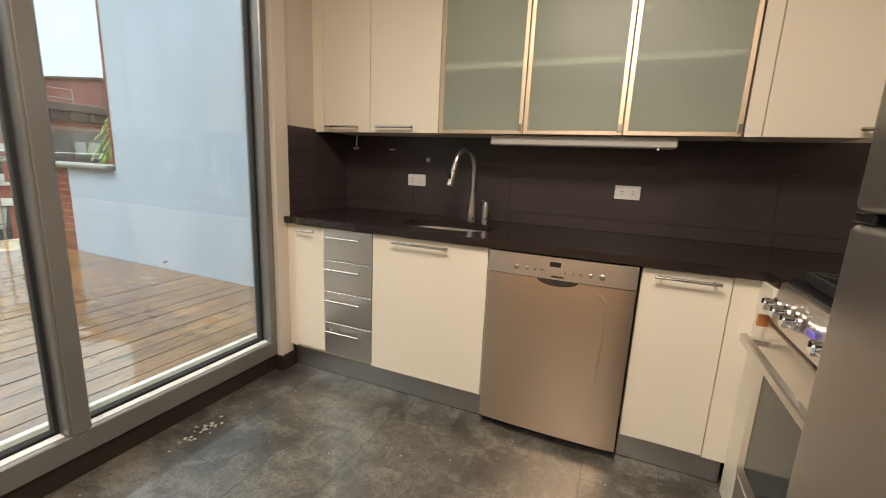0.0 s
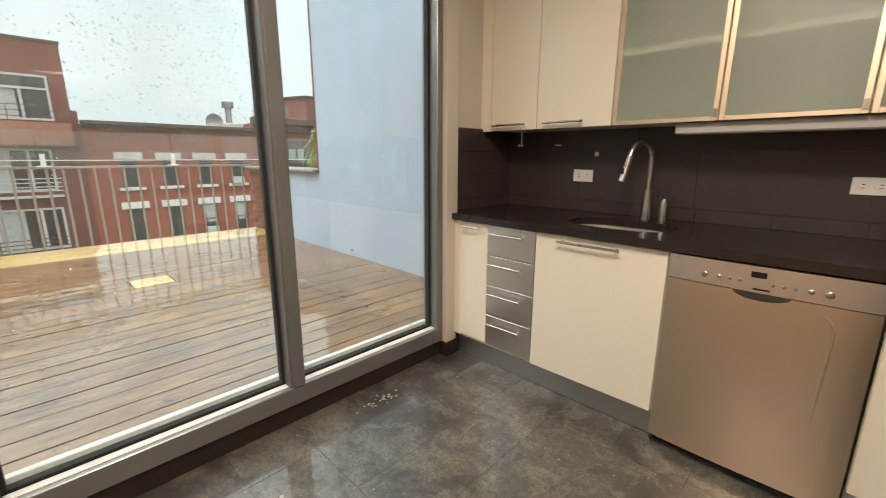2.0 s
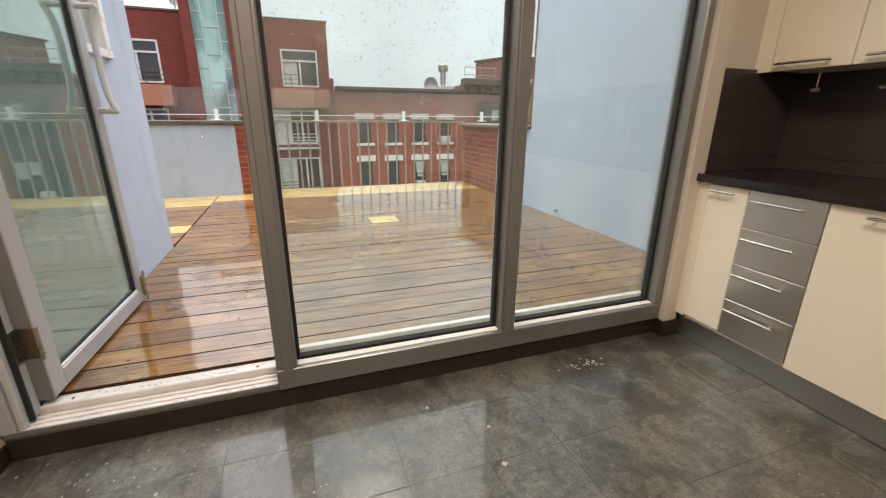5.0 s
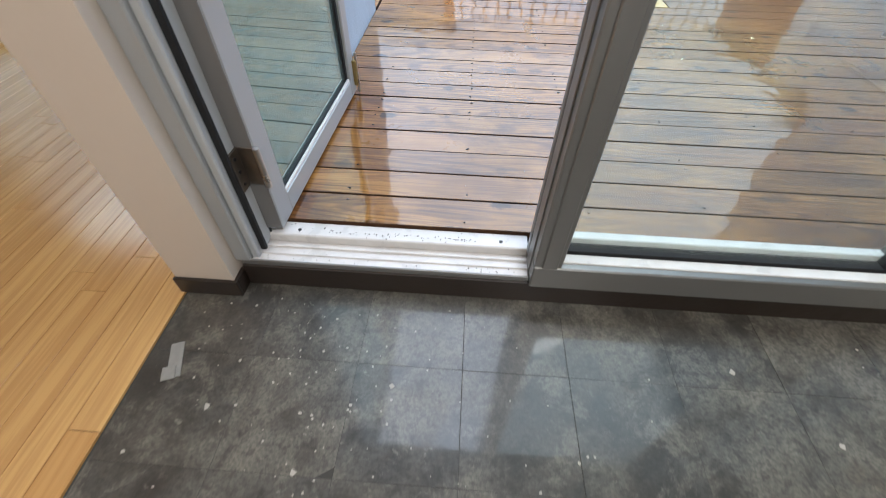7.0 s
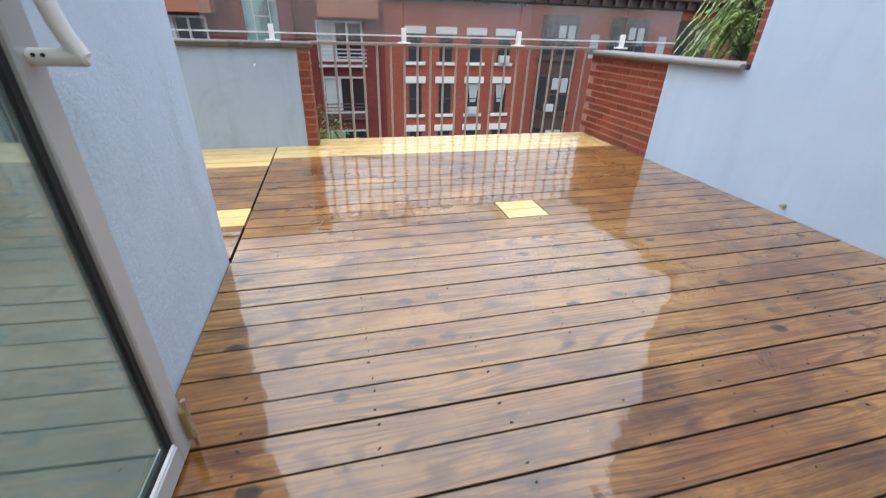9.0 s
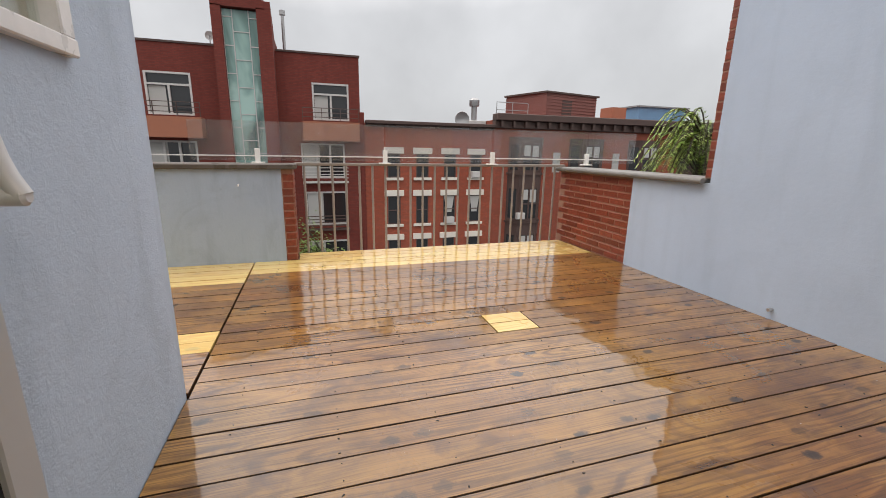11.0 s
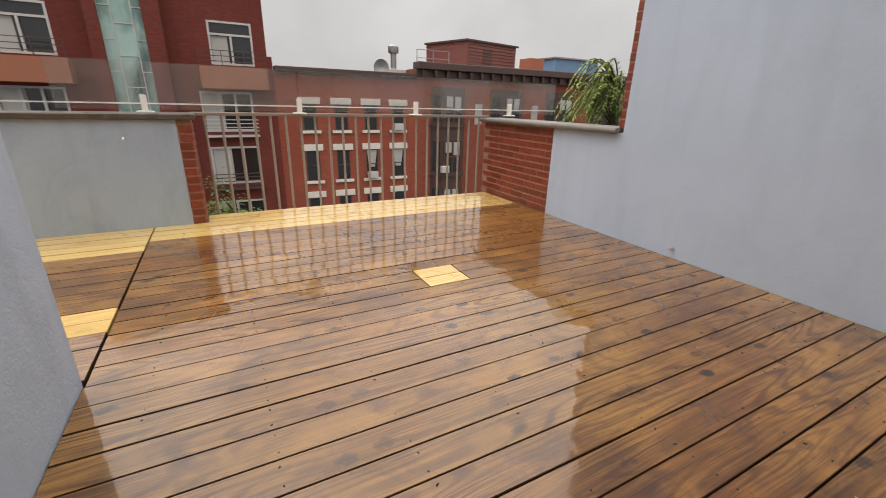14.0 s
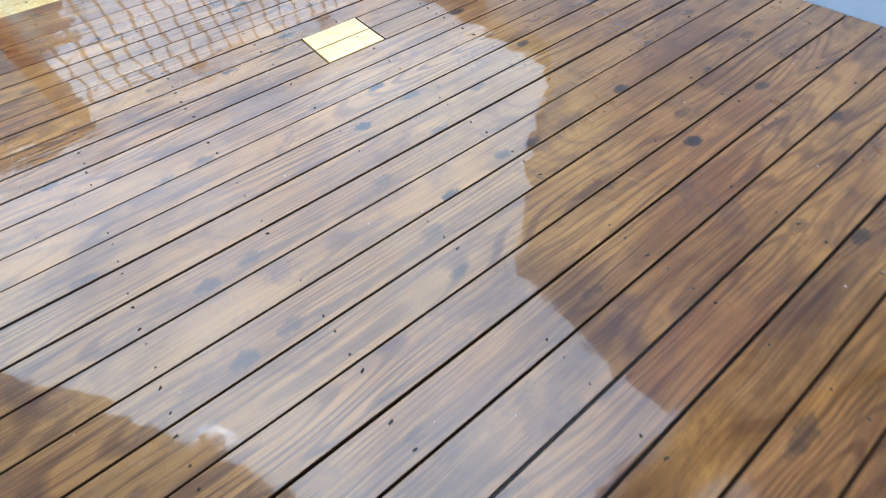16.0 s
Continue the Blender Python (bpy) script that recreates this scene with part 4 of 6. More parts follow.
bowl.faces.new(layers[-1])
part("bowl", bowl, M_STEEL, sink, smooth=True)
part("drain", lathe([(0.04, 0.0), (0.042, 0.004), (0.02, 0.002)], (SX, SY, 0.702), 20), M_CHROME, sink, smooth=True)

fa = thing("faucet", (-0.03, 3.40, 0.905), "tall satin nickel pull-down kitchen faucet", "faucet")
part("base", lathe([(0.03, 0), (0.031, 0.006), (0.027, 0.05), (0.022, 0.10), (0.018, 0.16)], (-0.03, 3.40, 0.905)), M_NICKEL, fa, smooth=True)
arc = [(-0.03, 3.40, 1.06), (-0.03, 3.40, 1.15), (-0.03, 3.40, 1.215)]
for a in np.linspace(0.0, math.pi * 0.93, 12)[1:]:
    u = 0.5 * (1 - math.cos(a))
    arc.append((-0.03 - 0.055 * u, 3.40 - 0.155 * u, 1.215 + 0.095 * math.sin(a)))
part("neck", tube(arc, 0.014, 14), M_NICKEL, fa, smooth=True)
e0 = Vector(arc[-1])
dn = Vector((-0.18, -0.18, -1.0)).normalized()
head_bm = rod(e0, e0 + dn * 0.05, 0.0155, 0.0165, 16)
part("spray_head", rod(e0 + dn * 0.052, e0 + dn * 0.13, 0.0165, 0.021, 16, head_bm), M_NICKEL, fa, smooth=True)
part("spray_button", box(-0.115, -0.095, 3.205, 3.215, 1.15, 1.18, 0.002), M_BLACK, fa)
so = thing("faucet_lever", (0.055, 3.40, 0.905), "short satin nickel faucet lever beside the spout", "faucet lever")
part("body", lathe([(0.022, 0), (0.022, 0.004), (0.019, 0.02), (0.02, 0.09), (0.014, 0.115)], (0.055, 3.40, 0.905)), M_NICKEL, so, smooth=True)
part("lever", rod((0.055, 3.40, 1.005), (0.025, 3.375, 1.045), 0.008, 0.006, 12), M_NICKEL, so, smooth=True)

# backsplash: bed with tiles
solid("backsplash", boxes([(-0.995, 1.915, 3.488, 3.4995, 0.905, 1.392), (-0.9995, -0.99, 2.876, 3.488, 0.905, 1.402)]), paint("dark_grout", (0.085, 0.070, 0.066), 0.6), "grout bed of the charcoal backsplash", "backsplash", kind="structure")
SPLASH = bpy.data.objects["backsplash"]


def outlet(x, z):
    o = thing("outlet", (x, 3.48, z), "cream double wall outlet on the dark tiles", "outlet", "outlets")
    pl = part("cover_plate", box(x - 0.062, x + 0.062, 3.474, 3.480, z - 0.036, z + 0.036, 0.002), M_WHITE, o)
    for dx in (-0.026, 0.026):
        s = part("socket", lathe([(0.019, 0), (0.018, 0.003)], (x + dx, 3.474, z), 18, axis="-y"), M_WHITE, pl)
        for dz in (-0.007, 0.007):
            part("slot", box(x + dx - 0.005, x + dx + 0.005, 3.4695, 3.4712, z + dz - 0.0015, z + dz + 0.0015), M_BLACK, pl)
    return o


outlet(-0.44, 1.12)
outlet(0.80, 1.12)
solid("wall_button", lathe([(0.014, 0), (0.013, 0.004), (0.006, 0.006)], (-0.366, 3.481, 1.248), 16, axis="-y"), M_WHITE, "small round white button on the backsplash", "button", smooth=True)

# upper cabinets
UY, UZ0, UZ1 = 3.165, 1.385, 2.30


def upper(name, label, x0, x1, h0=None, h1=None):
    c = thing(name, ((x0 + x1) / 2, 3.33, UZ0), label, "cabinet", "wall cabinets")
    part("body", box(x0, x1, UY + 0.019, BY, UZ0 + 0.004, UZ1), M_CREAM, c)
    d = part("door", box(x0 + 0.0015, x1 - 0.0015, UY, UY + 0.018, UZ0, UZ1, 0.002), M_CREAM, c)
    if h0 is not None:
        handle(h0, h1, UY, UZ0 + 0.03, d)
    return c


solid("upper_filler", box(-0.999, -0.921, UY + 0.004, UY + 0.02, UZ0, UZ1), M_CREAM, "cream filler strip beside the wall cabinets", "panel")
upper("wall_cabinet", "narrow cream wall cabinet with a bar handle", -0.918, -0.594, -0.885, -0.655)
upper("wall_cabinet", "cream wall cabinet with a bar handle", -0.592, -0.164, -0.535, -0.30)
upper("wall_cabinet", "cream wall cabinet beside the glass-door cabinets", 1.262, 1.60, 1.55, 1.62)
solid("upper_filler", box(1.202, 1.26, UY + 0.003, UY + 0.02, UZ0, UZ1, 0.001), M_CREAM, "cream filler strip between wall cabinets", "panel")
kf = Mat("frosted_glass", 0.42, 0.0, (0.84, 0.92, 0.82))
kf.b.inputs["Transmission Weight"].default_value = 0.82
kf.b.inputs["Specular IOR Level"].default_value = 0.4
M_FROST = kf.m
M_INSIDE = paint("cabinet_lining", (0.62, 0.61, 0.50), 0.6, 0.03)


def glass_cabinet(x0, x1):
    c = thing("glass_wall_cabinet", ((x0 + x1) / 2, 3.33, UZ0), "wall cabinet with an aluminium framed frosted glass door", "cabinet", "glass wall cabinets")
    part("body", boxes([(x0, x0 + 0.016, UY + 0.02, BY, UZ0 + 0.004, UZ1), (x1 - 0.016, x1, UY + 0.02, BY, UZ0 + 0.004, UZ1), (x0 + 0.016, x1 - 0.016, UY + 0.02, BY, UZ0 + 0.004, UZ0 + 0.02),
                        (x0 + 0.016, x1 - 0.016, UY + 0.02, BY, UZ1 - 0.016, UZ1), (x0 + 0.016, x1 - 0.016, BY - 0.008, BY, UZ0 + 0.02, UZ1 - 0.016)]), M_INSIDE, c)
    part("shelf", box(x0 + 0.016, x1 - 0.016, UY + 0.0118, BY - 0.008, 1.700, 1.726), M_WHITE, c, "white shelf behind the glass")
    d = part("door_frame", boxes([(x0 + 0.002, x0 + 0.022, UY, UY + 0.019, UZ0, UZ1), (x1 - 0.022, x1 - 0.002, UY, UY + 0.019, UZ0, UZ1),
                                  (x0 + 0.022, x1 - 0.022, UY, UY + 0.019, UZ0, UZ0 + 0.02), (x0 + 0.022, x1 - 0.022, UY, UY + 0.019, UZ1 - 0.02, UZ1)], 0.0015), M_ALU, c, "aluminium door frame")
    part("pane", box(x0 + 0.02, x1 - 0.02, UY + 0.006, UY + 0.011, UZ0 + 0.018, UZ1 - 0.018), M_FROST, d, "frosted greenish glass")
    part("pull_tab", box(x1 - 0.019, x1 - 0.005, UY - 0.006, UY + 0.001, UZ0 + 0.015, UZ0 + 0.05, 0.001), M_NICKEL, d)
    for z in (UZ0 + 0.11, UZ0 + 0.52):
        part("hinge", lathe([(0.014, 0), (0.013, 0.004)], (x0 + 0.045, UY + 0.016, z), 14, axis="-y"), M_NICKEL, d)
    return c


for a in (-0.160, 0.292, 0.744):
    glass_cabinet(a + 0.001, a + 0.451)
ul = thing("under_cabinet_light", (0.54, 3.24, 1.33), "slim white light bar under the wall cabinets", "light bar")
part("housing", box(0.12, 0.975, 3.20, 3.30, 1.335, 1.384, 0.006), paint("grey_light_housing", (0.50, 0.48, 0.45), 0.5, 0.04), ul)
part("knob", lathe([(0.008, 0), (0.006, 0.01)], (0.90, 3.215, 1.326), 10), M_NICKEL, ul)
ph = thing("towel_holder", (-0.7, 3.33, 1.30), "small steel paper towel bar under the cabinet", "towel holder")
part("arm", rod((-0.79, 3.32, 1.388), (-0.79, 3.32, 1.30), 0.004, n=8), M_CHROME, ph)
part("cap", rod((-0.81, 3.32, 1.298), (-0.77, 3.32, 1.298), 0.011, n=12), M_CHROME, ph, smooth=True)
part("bar", rod((-0.77, 3.32, 1.298), (-0.53, 3.32, 1.298), 0.004, n=8), M_BLACK, ph, "dark bar")
part("cap", rod((-0.55, 3.32, 1.298), (-0.51, 3.32, 1.298), 0.008, 0.003, n=12), M_CHROME, ph, smooth=True)

# stove
st = thing("stove", (1.58, 2.33, 0), "stainless steel gas stove with chrome knobs", "stove")
S0, S1 = 1.945, 2.708
part("body", box(1.262, 1.915, S0, S1, 0.03, 0.90, 0.003), M_STEEL, st)
cp = part("control_panel", prism([(1.235, 0.775), (1.262, 0.775), (1.275, 0.90), (1.255, 0.895)], S0, S1), M_STEEL, st)
cp.data.transform(Matrix(((1, 0, 0, 0), (0, 0, 1, 0), (0, 1, 0, 0), (0, 0, 0, 1))))
cp.data.flip_normals()
for y in (2.65, 2.565, 2.48, 2.28, 2.19, 2.10):
    k = part("knob", lathe([(0.024, 0), (0.025, 0.008), (0.019, 0.012), (0.0195, 0.036), (0.016, 0.04)], (1.238, y, 0.832), 20, axis="-x"), M_CHROME, st, "round chrome knob", True)
    part("pointer", box(1.195, 1.20, y - 0.002, y + 0.002, 0.834, 0.848), M_BLACK, k)
part("clock", box(1.232, 1.24, 2.372, 2.408, 0.824, 0.841, 0.001), emitter("clock_display", (0.20, 0.16, 0.6), 0.07), st, "small lit violet clock")
od = part("oven_door", box(1.236, 1.261, S0 + 0.004, S1 - 0.004, 0.20, 0.762, 0.004), M_STEEL, st)
part("window", box(1.2325, 1.238, S0 + 0.09, S1 - 0.08, 0.26, 0.64, 0.002), Mat("oven_glass", 0.08, 0.0, (0.06, 0.065, 0.06)).m, od, "dark oven window")
oh = part("handle", boxes([(1.165, 1.19, S0 + 0.03, S1 - 0.02, 0.685, 0.715)], 0.005), M_STEEL, od, "square steel towel-bar handle")
for y in (S0 + 0.05, S1 - 0.05):
    part("bracket", box(1.185, 1.238, y - 0.012, y + 0.012, 0.69, 0.712, 0.002), M_STEEL, oh)
part("tag", box(1.205, 1.235, 2.685, 2.70, 0.745, 0.785, 0.003), paint("copper_tag", (0.45, 0.16, 0.05), 0.4), st, "small copper coloured catch")
part("drawer", box(1.24, 1.261, S0 + 0.004, S1 - 0.004, 0.05, 0.19, 0.004), M_STEEL, st)
part("cooktop", box(1.262, 1.91, S0 + 0.004, S1 - 0.004, 0.90, 0.912, 0.003), M_BLACK, st, "black enamel cooktop")
for cx in (1.42, 1.74):
    for cy in (2.52, 2.15):
        part("burner", lathe([(0.05, 0), (0.05, 0.012), (0.03, 0.018), (0.028, 0.024)], (cx, cy, 0.912), 18), M_IRON, st, smooth=True)
        g = bmesh.new()
        for k in range(4):
            a = math.pi / 4 + k * math.pi / 2
            rod((cx + 0.02 * math.cos(a), cy + 0.02 * math.sin(a), 0.945), (cx + 0.15 * math.cos(a), cy + 0.15 * math.sin(a), 0.945), 0.006, n=6, bm=g)
        for sx, sy in ((-1, 0), (1, 0), (0, -1), (0, 1)):
            if sx:
                box(cx + sx * 0.125 - 0.006, cx + sx * 0.125 + 0.006, cy - 0.13, cy + 0.13, 0.918, 0.95, 0.002, g)
            else:
                box(cx - 0.12, cx + 0.12, cy + sy * 0.13 - 0.006, cy + sy * 0.13 + 0.006, 0.918, 0.95, 0.002, g)
        part("grate", g, M_IRON, st, "cast iron pan grate")

for o in st.children_recursive:
    if o.parent is st:
        o.location.x += 0.028

# refrigerator
fg = thing("refrigerator", (1.5, 1.55, 0), "tall stainless steel refrigerator beside the stove", "refrigerator")
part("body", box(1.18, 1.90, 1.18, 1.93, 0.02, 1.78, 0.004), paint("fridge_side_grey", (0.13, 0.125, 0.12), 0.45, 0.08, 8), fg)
part("door", box(1.108, 1.175, 1.18, 1.932, 0.06, 1.155, 0.012, segs=3), M_FRIDGE, fg, "brushed steel lower door", True)
part("freezer_door", box(1.108, 1.175, 1.18, 1.932, 1.175, 1.775, 0.012, segs=3), M_FRIDGE, fg, "brushed steel upper door", True)
part("hinge", box(1.115, 1.18, 1.88, 1.938, 1.157, 1.173, 0.002), M_BLACK, fg)
part("foot_grille", box(1.13, 1.18, 1.2, 1.91, 0.0, 0.055), M_BLACK, fg)

# scrap of tape by the floor edge
sc = bmesh.new()
box(-0.055, 0.055, -0.018, 0.018, 0.0, 0.004, 0.001, sc)
box(0.02, 0.06, -0.03, 0.005, 0.003, 0.007, 0.001, sc)
sc.transform(Matrix.Translation((-0.69, -0.205, 0.0)) @ pose(0, 0, 0, 0, 0, 20))
solid("floor_scrap", sc, paint("grey_scrap", (0.27, 0.26, 0.24), 0.6, 0.3, 40), "torn grey strip of tape lying on the slate", "scrap")

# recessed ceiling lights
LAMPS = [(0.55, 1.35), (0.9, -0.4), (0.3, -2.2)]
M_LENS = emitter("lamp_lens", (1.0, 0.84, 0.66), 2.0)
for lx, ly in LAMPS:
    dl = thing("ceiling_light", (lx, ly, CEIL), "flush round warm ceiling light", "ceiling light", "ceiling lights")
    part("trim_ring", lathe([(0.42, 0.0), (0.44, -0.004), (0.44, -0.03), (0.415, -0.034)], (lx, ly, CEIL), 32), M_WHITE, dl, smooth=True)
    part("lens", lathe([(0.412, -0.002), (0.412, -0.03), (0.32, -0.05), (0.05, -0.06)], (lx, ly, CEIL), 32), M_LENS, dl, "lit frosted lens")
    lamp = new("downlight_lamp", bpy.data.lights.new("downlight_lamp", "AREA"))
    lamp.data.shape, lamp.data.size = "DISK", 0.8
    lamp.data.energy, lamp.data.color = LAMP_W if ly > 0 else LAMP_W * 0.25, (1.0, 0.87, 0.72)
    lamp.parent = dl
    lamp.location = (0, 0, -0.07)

# ---- across the street ----
M_BR1 = far_brick("far_brick_red", (0.36, 0.088, 0.050), (0.25, 0.09, 0.06))
M_BR2 = far_brick("far_brick_brown", (0.33, 0.088, 0.054), (0.22, 0.085, 0.06))
M_BR0 = far_brick("far_brick_maroon", (0.19, 0.042, 0.031), (0.14, 0.045, 0.036))
M_BALC = paint("terracotta_render", (0.34, 0.13, 0.075), 0.8, 0.12, 2)
M_LINTEL = paint("pale_stone", (0.72, 0.68, 0.60), 0.7, 0.08, 4)
M_DARKTRIM = paint("dark_cornice", (0.075, 0.044, 0.036), 0.6, 0.3, 2)
M_WFRAME = paint("white_window_frame", (0.52, 0.51, 0.49), 0.5, 0.05)
kp = Mat("far_pane", 0.06, 0.0, (0.02, 0.022, 0.024))
kp.b.inputs["Specular IOR Level"].default_value = 0.7
M_PANE = kp.m
M_CURTAIN = paint("curtain", (0.42, 0.42, 0.40), 0.8, 0.05)
# stair tower panes: mottled pale and dark reflections put into the base colour
kt = Mat("tower_glass_reflections", 0.04)
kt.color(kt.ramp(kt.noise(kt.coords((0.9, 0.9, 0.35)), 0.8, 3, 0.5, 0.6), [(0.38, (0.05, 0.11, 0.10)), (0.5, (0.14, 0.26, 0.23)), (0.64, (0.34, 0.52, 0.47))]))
kt.b.inputs["Specular IOR Level"].default_value = 0.8
M_TOWER = kt.m
M_ASPHALT = paint("asphalt", (0.05, 0.05, 0.052), 0.35, 0.2, 1.5)
M_SIDING = paint("red_siding", (0.22, 0.085, 0.07), 0.7, 0.12, 2)
M_METAL = metal("sheet_metal", (0.36, 0.36, 0.36), 0.45)
FX = -28.0

solid("ground", box(-2500, 400, -1500, 1500, -9.4, -9.0), M_ASPHALT, "wet asphalt street and ground", "ground", kind="structure")
solid("lower_storeys", box(-5.72, 2.0, -4.3, 3.78, -9.0, -0.31), M_BR1, "brick storeys below the terrace", "house wall", kind="structure")


def sash(parent, y, z0, z1, w, curtain=0, ac=False, stone=True, arched=False):
    """A sash window with lintel, sill, frame and dark panes set in the facade."""
    h0 = y - w / 2
    win = part("window", boxes([(FX - 0.02, FX + 0.015, h0, h0 + 0.06, z0, z1), (FX - 0.02, FX + 0.015, h0 + w - 0.06, h0 + w, z0, z1), (FX - 0.02, FX + 0.015, h0, h0 + w, z1 - 0.06, z1),
                                (FX - 0.02, FX + 0.015, h0, h0 + w, z0, z0 + 0.06), (FX - 0.02, FX + 0.01, h0, h0 + w, (z0 + z1) / 2 - 0.03, (z0 + z1) / 2 + 0.03)]), M_DARKTRIM, parent)
    part("pane", box(FX - 0.06, FX - 0.03, h0, h0 + w, z0, z1), M_PANE, win)
    if stone:
        part("lintel", box(FX - 0.05, FX + 0.10, h0 - 0.22, h0 + w + 0.22, z1, z1 + 0.38, 0.01), M_LINTEL, win, "pale stone lintel")
        part("sill", box(FX - 0.05, FX + 0.14, h0 - 0.18, h0 + w + 0.18, z0 - 0.17, z0, 0.01), M_LINTEL, win, "pale stone sill")
    if curtain:
        c = bmesh.new()
        n = 9
        for i in range(n):
            u0, u1 = i / n, (i + 1) / n
            lo0 = lo1 = z1 - (z1 - z0) * curtain
            t0, t1 = h0 + 0.07 + (w - 0.14) * u0, h0 + 0.07 + (w - 0.14) * u1
            b0, b1 = h0 + w * (0.5 + (u0 - 0.5) * 0.45), h0 + w * (0.5 + (u1 - 0.5) * 0.45)
            q = [c.verts.new(p) for p in ((FX - 0.024 + 0.008 * (i % 2), t0, z1 - 0.06), (FX - 0.024 + 0.008 * ((i + 1) % 2), t1, z1 - 0.06), (FX - 0.024 + 0.008 * ((i + 1) % 2), b1, lo1), (FX - 0.024 + 0.008 * (i % 2), b0, lo0))]
            c.faces.new(q)
        part("curtain", c, M_CURTAIN, win, "pale gathered curtain")
    if ac:
        part("air_conditioner", boxes([(FX - 0.02, FX + 0.35, y - 0.35, y + 0.3, z0, z0 + 0.42)], 0.02), M_WFRAME, win, "white window air conditioner")
    return win


# four-bay brick row house
rh = thing("row_house", (FX, 8.0, -9.0), "red brick row house with pale stone lintels and dark cornice", "house", "houses across the street")


def wall_with_holes(y0, y1, z0, z1, holes, depth=0.4):
    """A facade slab with window openings cut through it."""
    ys = sorted({y0, y1, *[h[0] for h in holes], *[h[1] for h in holes]})
    zs = sorted({z0, z1, *[h[2] for h in holes], *[h[3] for h in holes]})
    bm = bmesh.new()
    for a, b in zip(ys, ys[1:]):
        run = None
        for c, d in zip(zs, zs[1:]):
            my, mz = (a + b) / 2, (c + d) / 2
            if any(h[0] < my < h[1] and h[2] < mz < h[3] for h in holes):
                if run:
                    box(FX - depth, FX, a, b, run[0], run[1], bm=bm)
                run = None
            else:
                run = (run[0], d) if run else (c, d)
        if run:
            box(FX - depth, FX, a, b, run[0], run[1], bm=bm)
    return bm


cols = (5.52, 7.42, 9.32, 11.18)
rows = ((-0.55, 0.98), (-3.62, -1.75), (-6.5, -4.68))
part("wall", wall_with_holes(3.7, 12.45, -9.0, 2.76, [(y - 0.42, y + 0.42, a, b) for y in cols for a, b in rows]), M_BR1, rh)
part("back", box(FX - 9, FX - 0.42, 3.7, 12.45, -9.0, 2.3), M_BR2, rh)
for i, y in enumerate(cols):
    for j, (a, b) in enumerate(rows):
        sash(rh, y, a, b, 0.84, curtain=0.62 if (i >= 2 and j == 1) else 0, ac=(i, j) in ((3, 0), (2, 1)))
cor = part("cornice", boxes([(FX + 0.002, FX + 0.2, 3.75, 12.4, 2.60, 2.762), (FX - 0.3, FX + 0.42, 3.75, 12.4, 2.764, 2.96)], 0.02), M_DARKTRIM, rh, "dark projecting cornice")
for y in np.arange(4.0, 12.3, 0.55):
    part("bracket", box(FX + 0.2, FX + 0.34, y - 0.05, y + 0.05, 2.60, 2.76), M_DARKTRIM, cor)
part("roof", box(FX - 9, FX - 0.3, 3.75, 12.4, 2.35, 2.45), M_DARKTRIM, rh)
ch = thing("chimney_pipe", (FX - 2, 11.2, 2.45), "galvanised roof vent pipe with a cap", "vent pipe")
part("pipe", rod((FX - 2, 11.7, 2.45), (FX - 2, 11.7, 4.3), 0.2, n=14), M_METAL, ch, smooth=True)
part("cap", lathe([(0.34, 0), (0.36, 0.1), (0.36, 0.4), (0.2, 0.55)], (FX - 2, 11.7, 4.3), 16), M_METAL, ch, smooth=True)
part("base", box(FX - 2.8, FX - 1.4, 11.1, 12.4, 2.45, 3.3, 0.03), M_WFRAME, ch)
dish = thing("satellite_dish", (FX - 1, 10.2, 2.45), "grey satellite dish on the roof", "satellite dish")
part("mast", rod((FX - 1, 10.4, 2.4), (FX - 1, 10.4, 3.2), 0.04, n=8), M_METAL, dish)
part("reflector", lathe([(0.02, 0.12), (0.3, 0.07), (0.5, 0.0), (0.52, 0.02), (0.3, 0.1), (0.02, 0.15)], (FX - 0.8, 10.4, 3.3), 20, axis="-x"), M_METAL, dish, smooth=True)

# brownstone pair with bay windows
bs = thing("brownstone", (FX, 18.5, -9.0), "brown brick houses with wooden bay windows and heavy cornice", "house", "houses across the street")
part("wall", box(FX - 9, FX, 12.45, 34.0, -9.0, 3.3), M_BR2, bs)
co2 = part("cornice", boxes([(FX - 0.3, FX + 0.3, 12.4, 33.9, 2.75, 3.25), (FX - 0.3, FX + 0.65, 12.4, 33.9, 3.25, 3.7)], 0.04), M_DARKTRIM, bs, "heavy brown cornice")
for y in np.arange(12.8, 33.5, 0.9):
    part("bracket", box(FX + 0.3, FX + 0.55, y - 0.09, y + 0.09, 2.85, 3.24), M_DARKTRIM, co2)
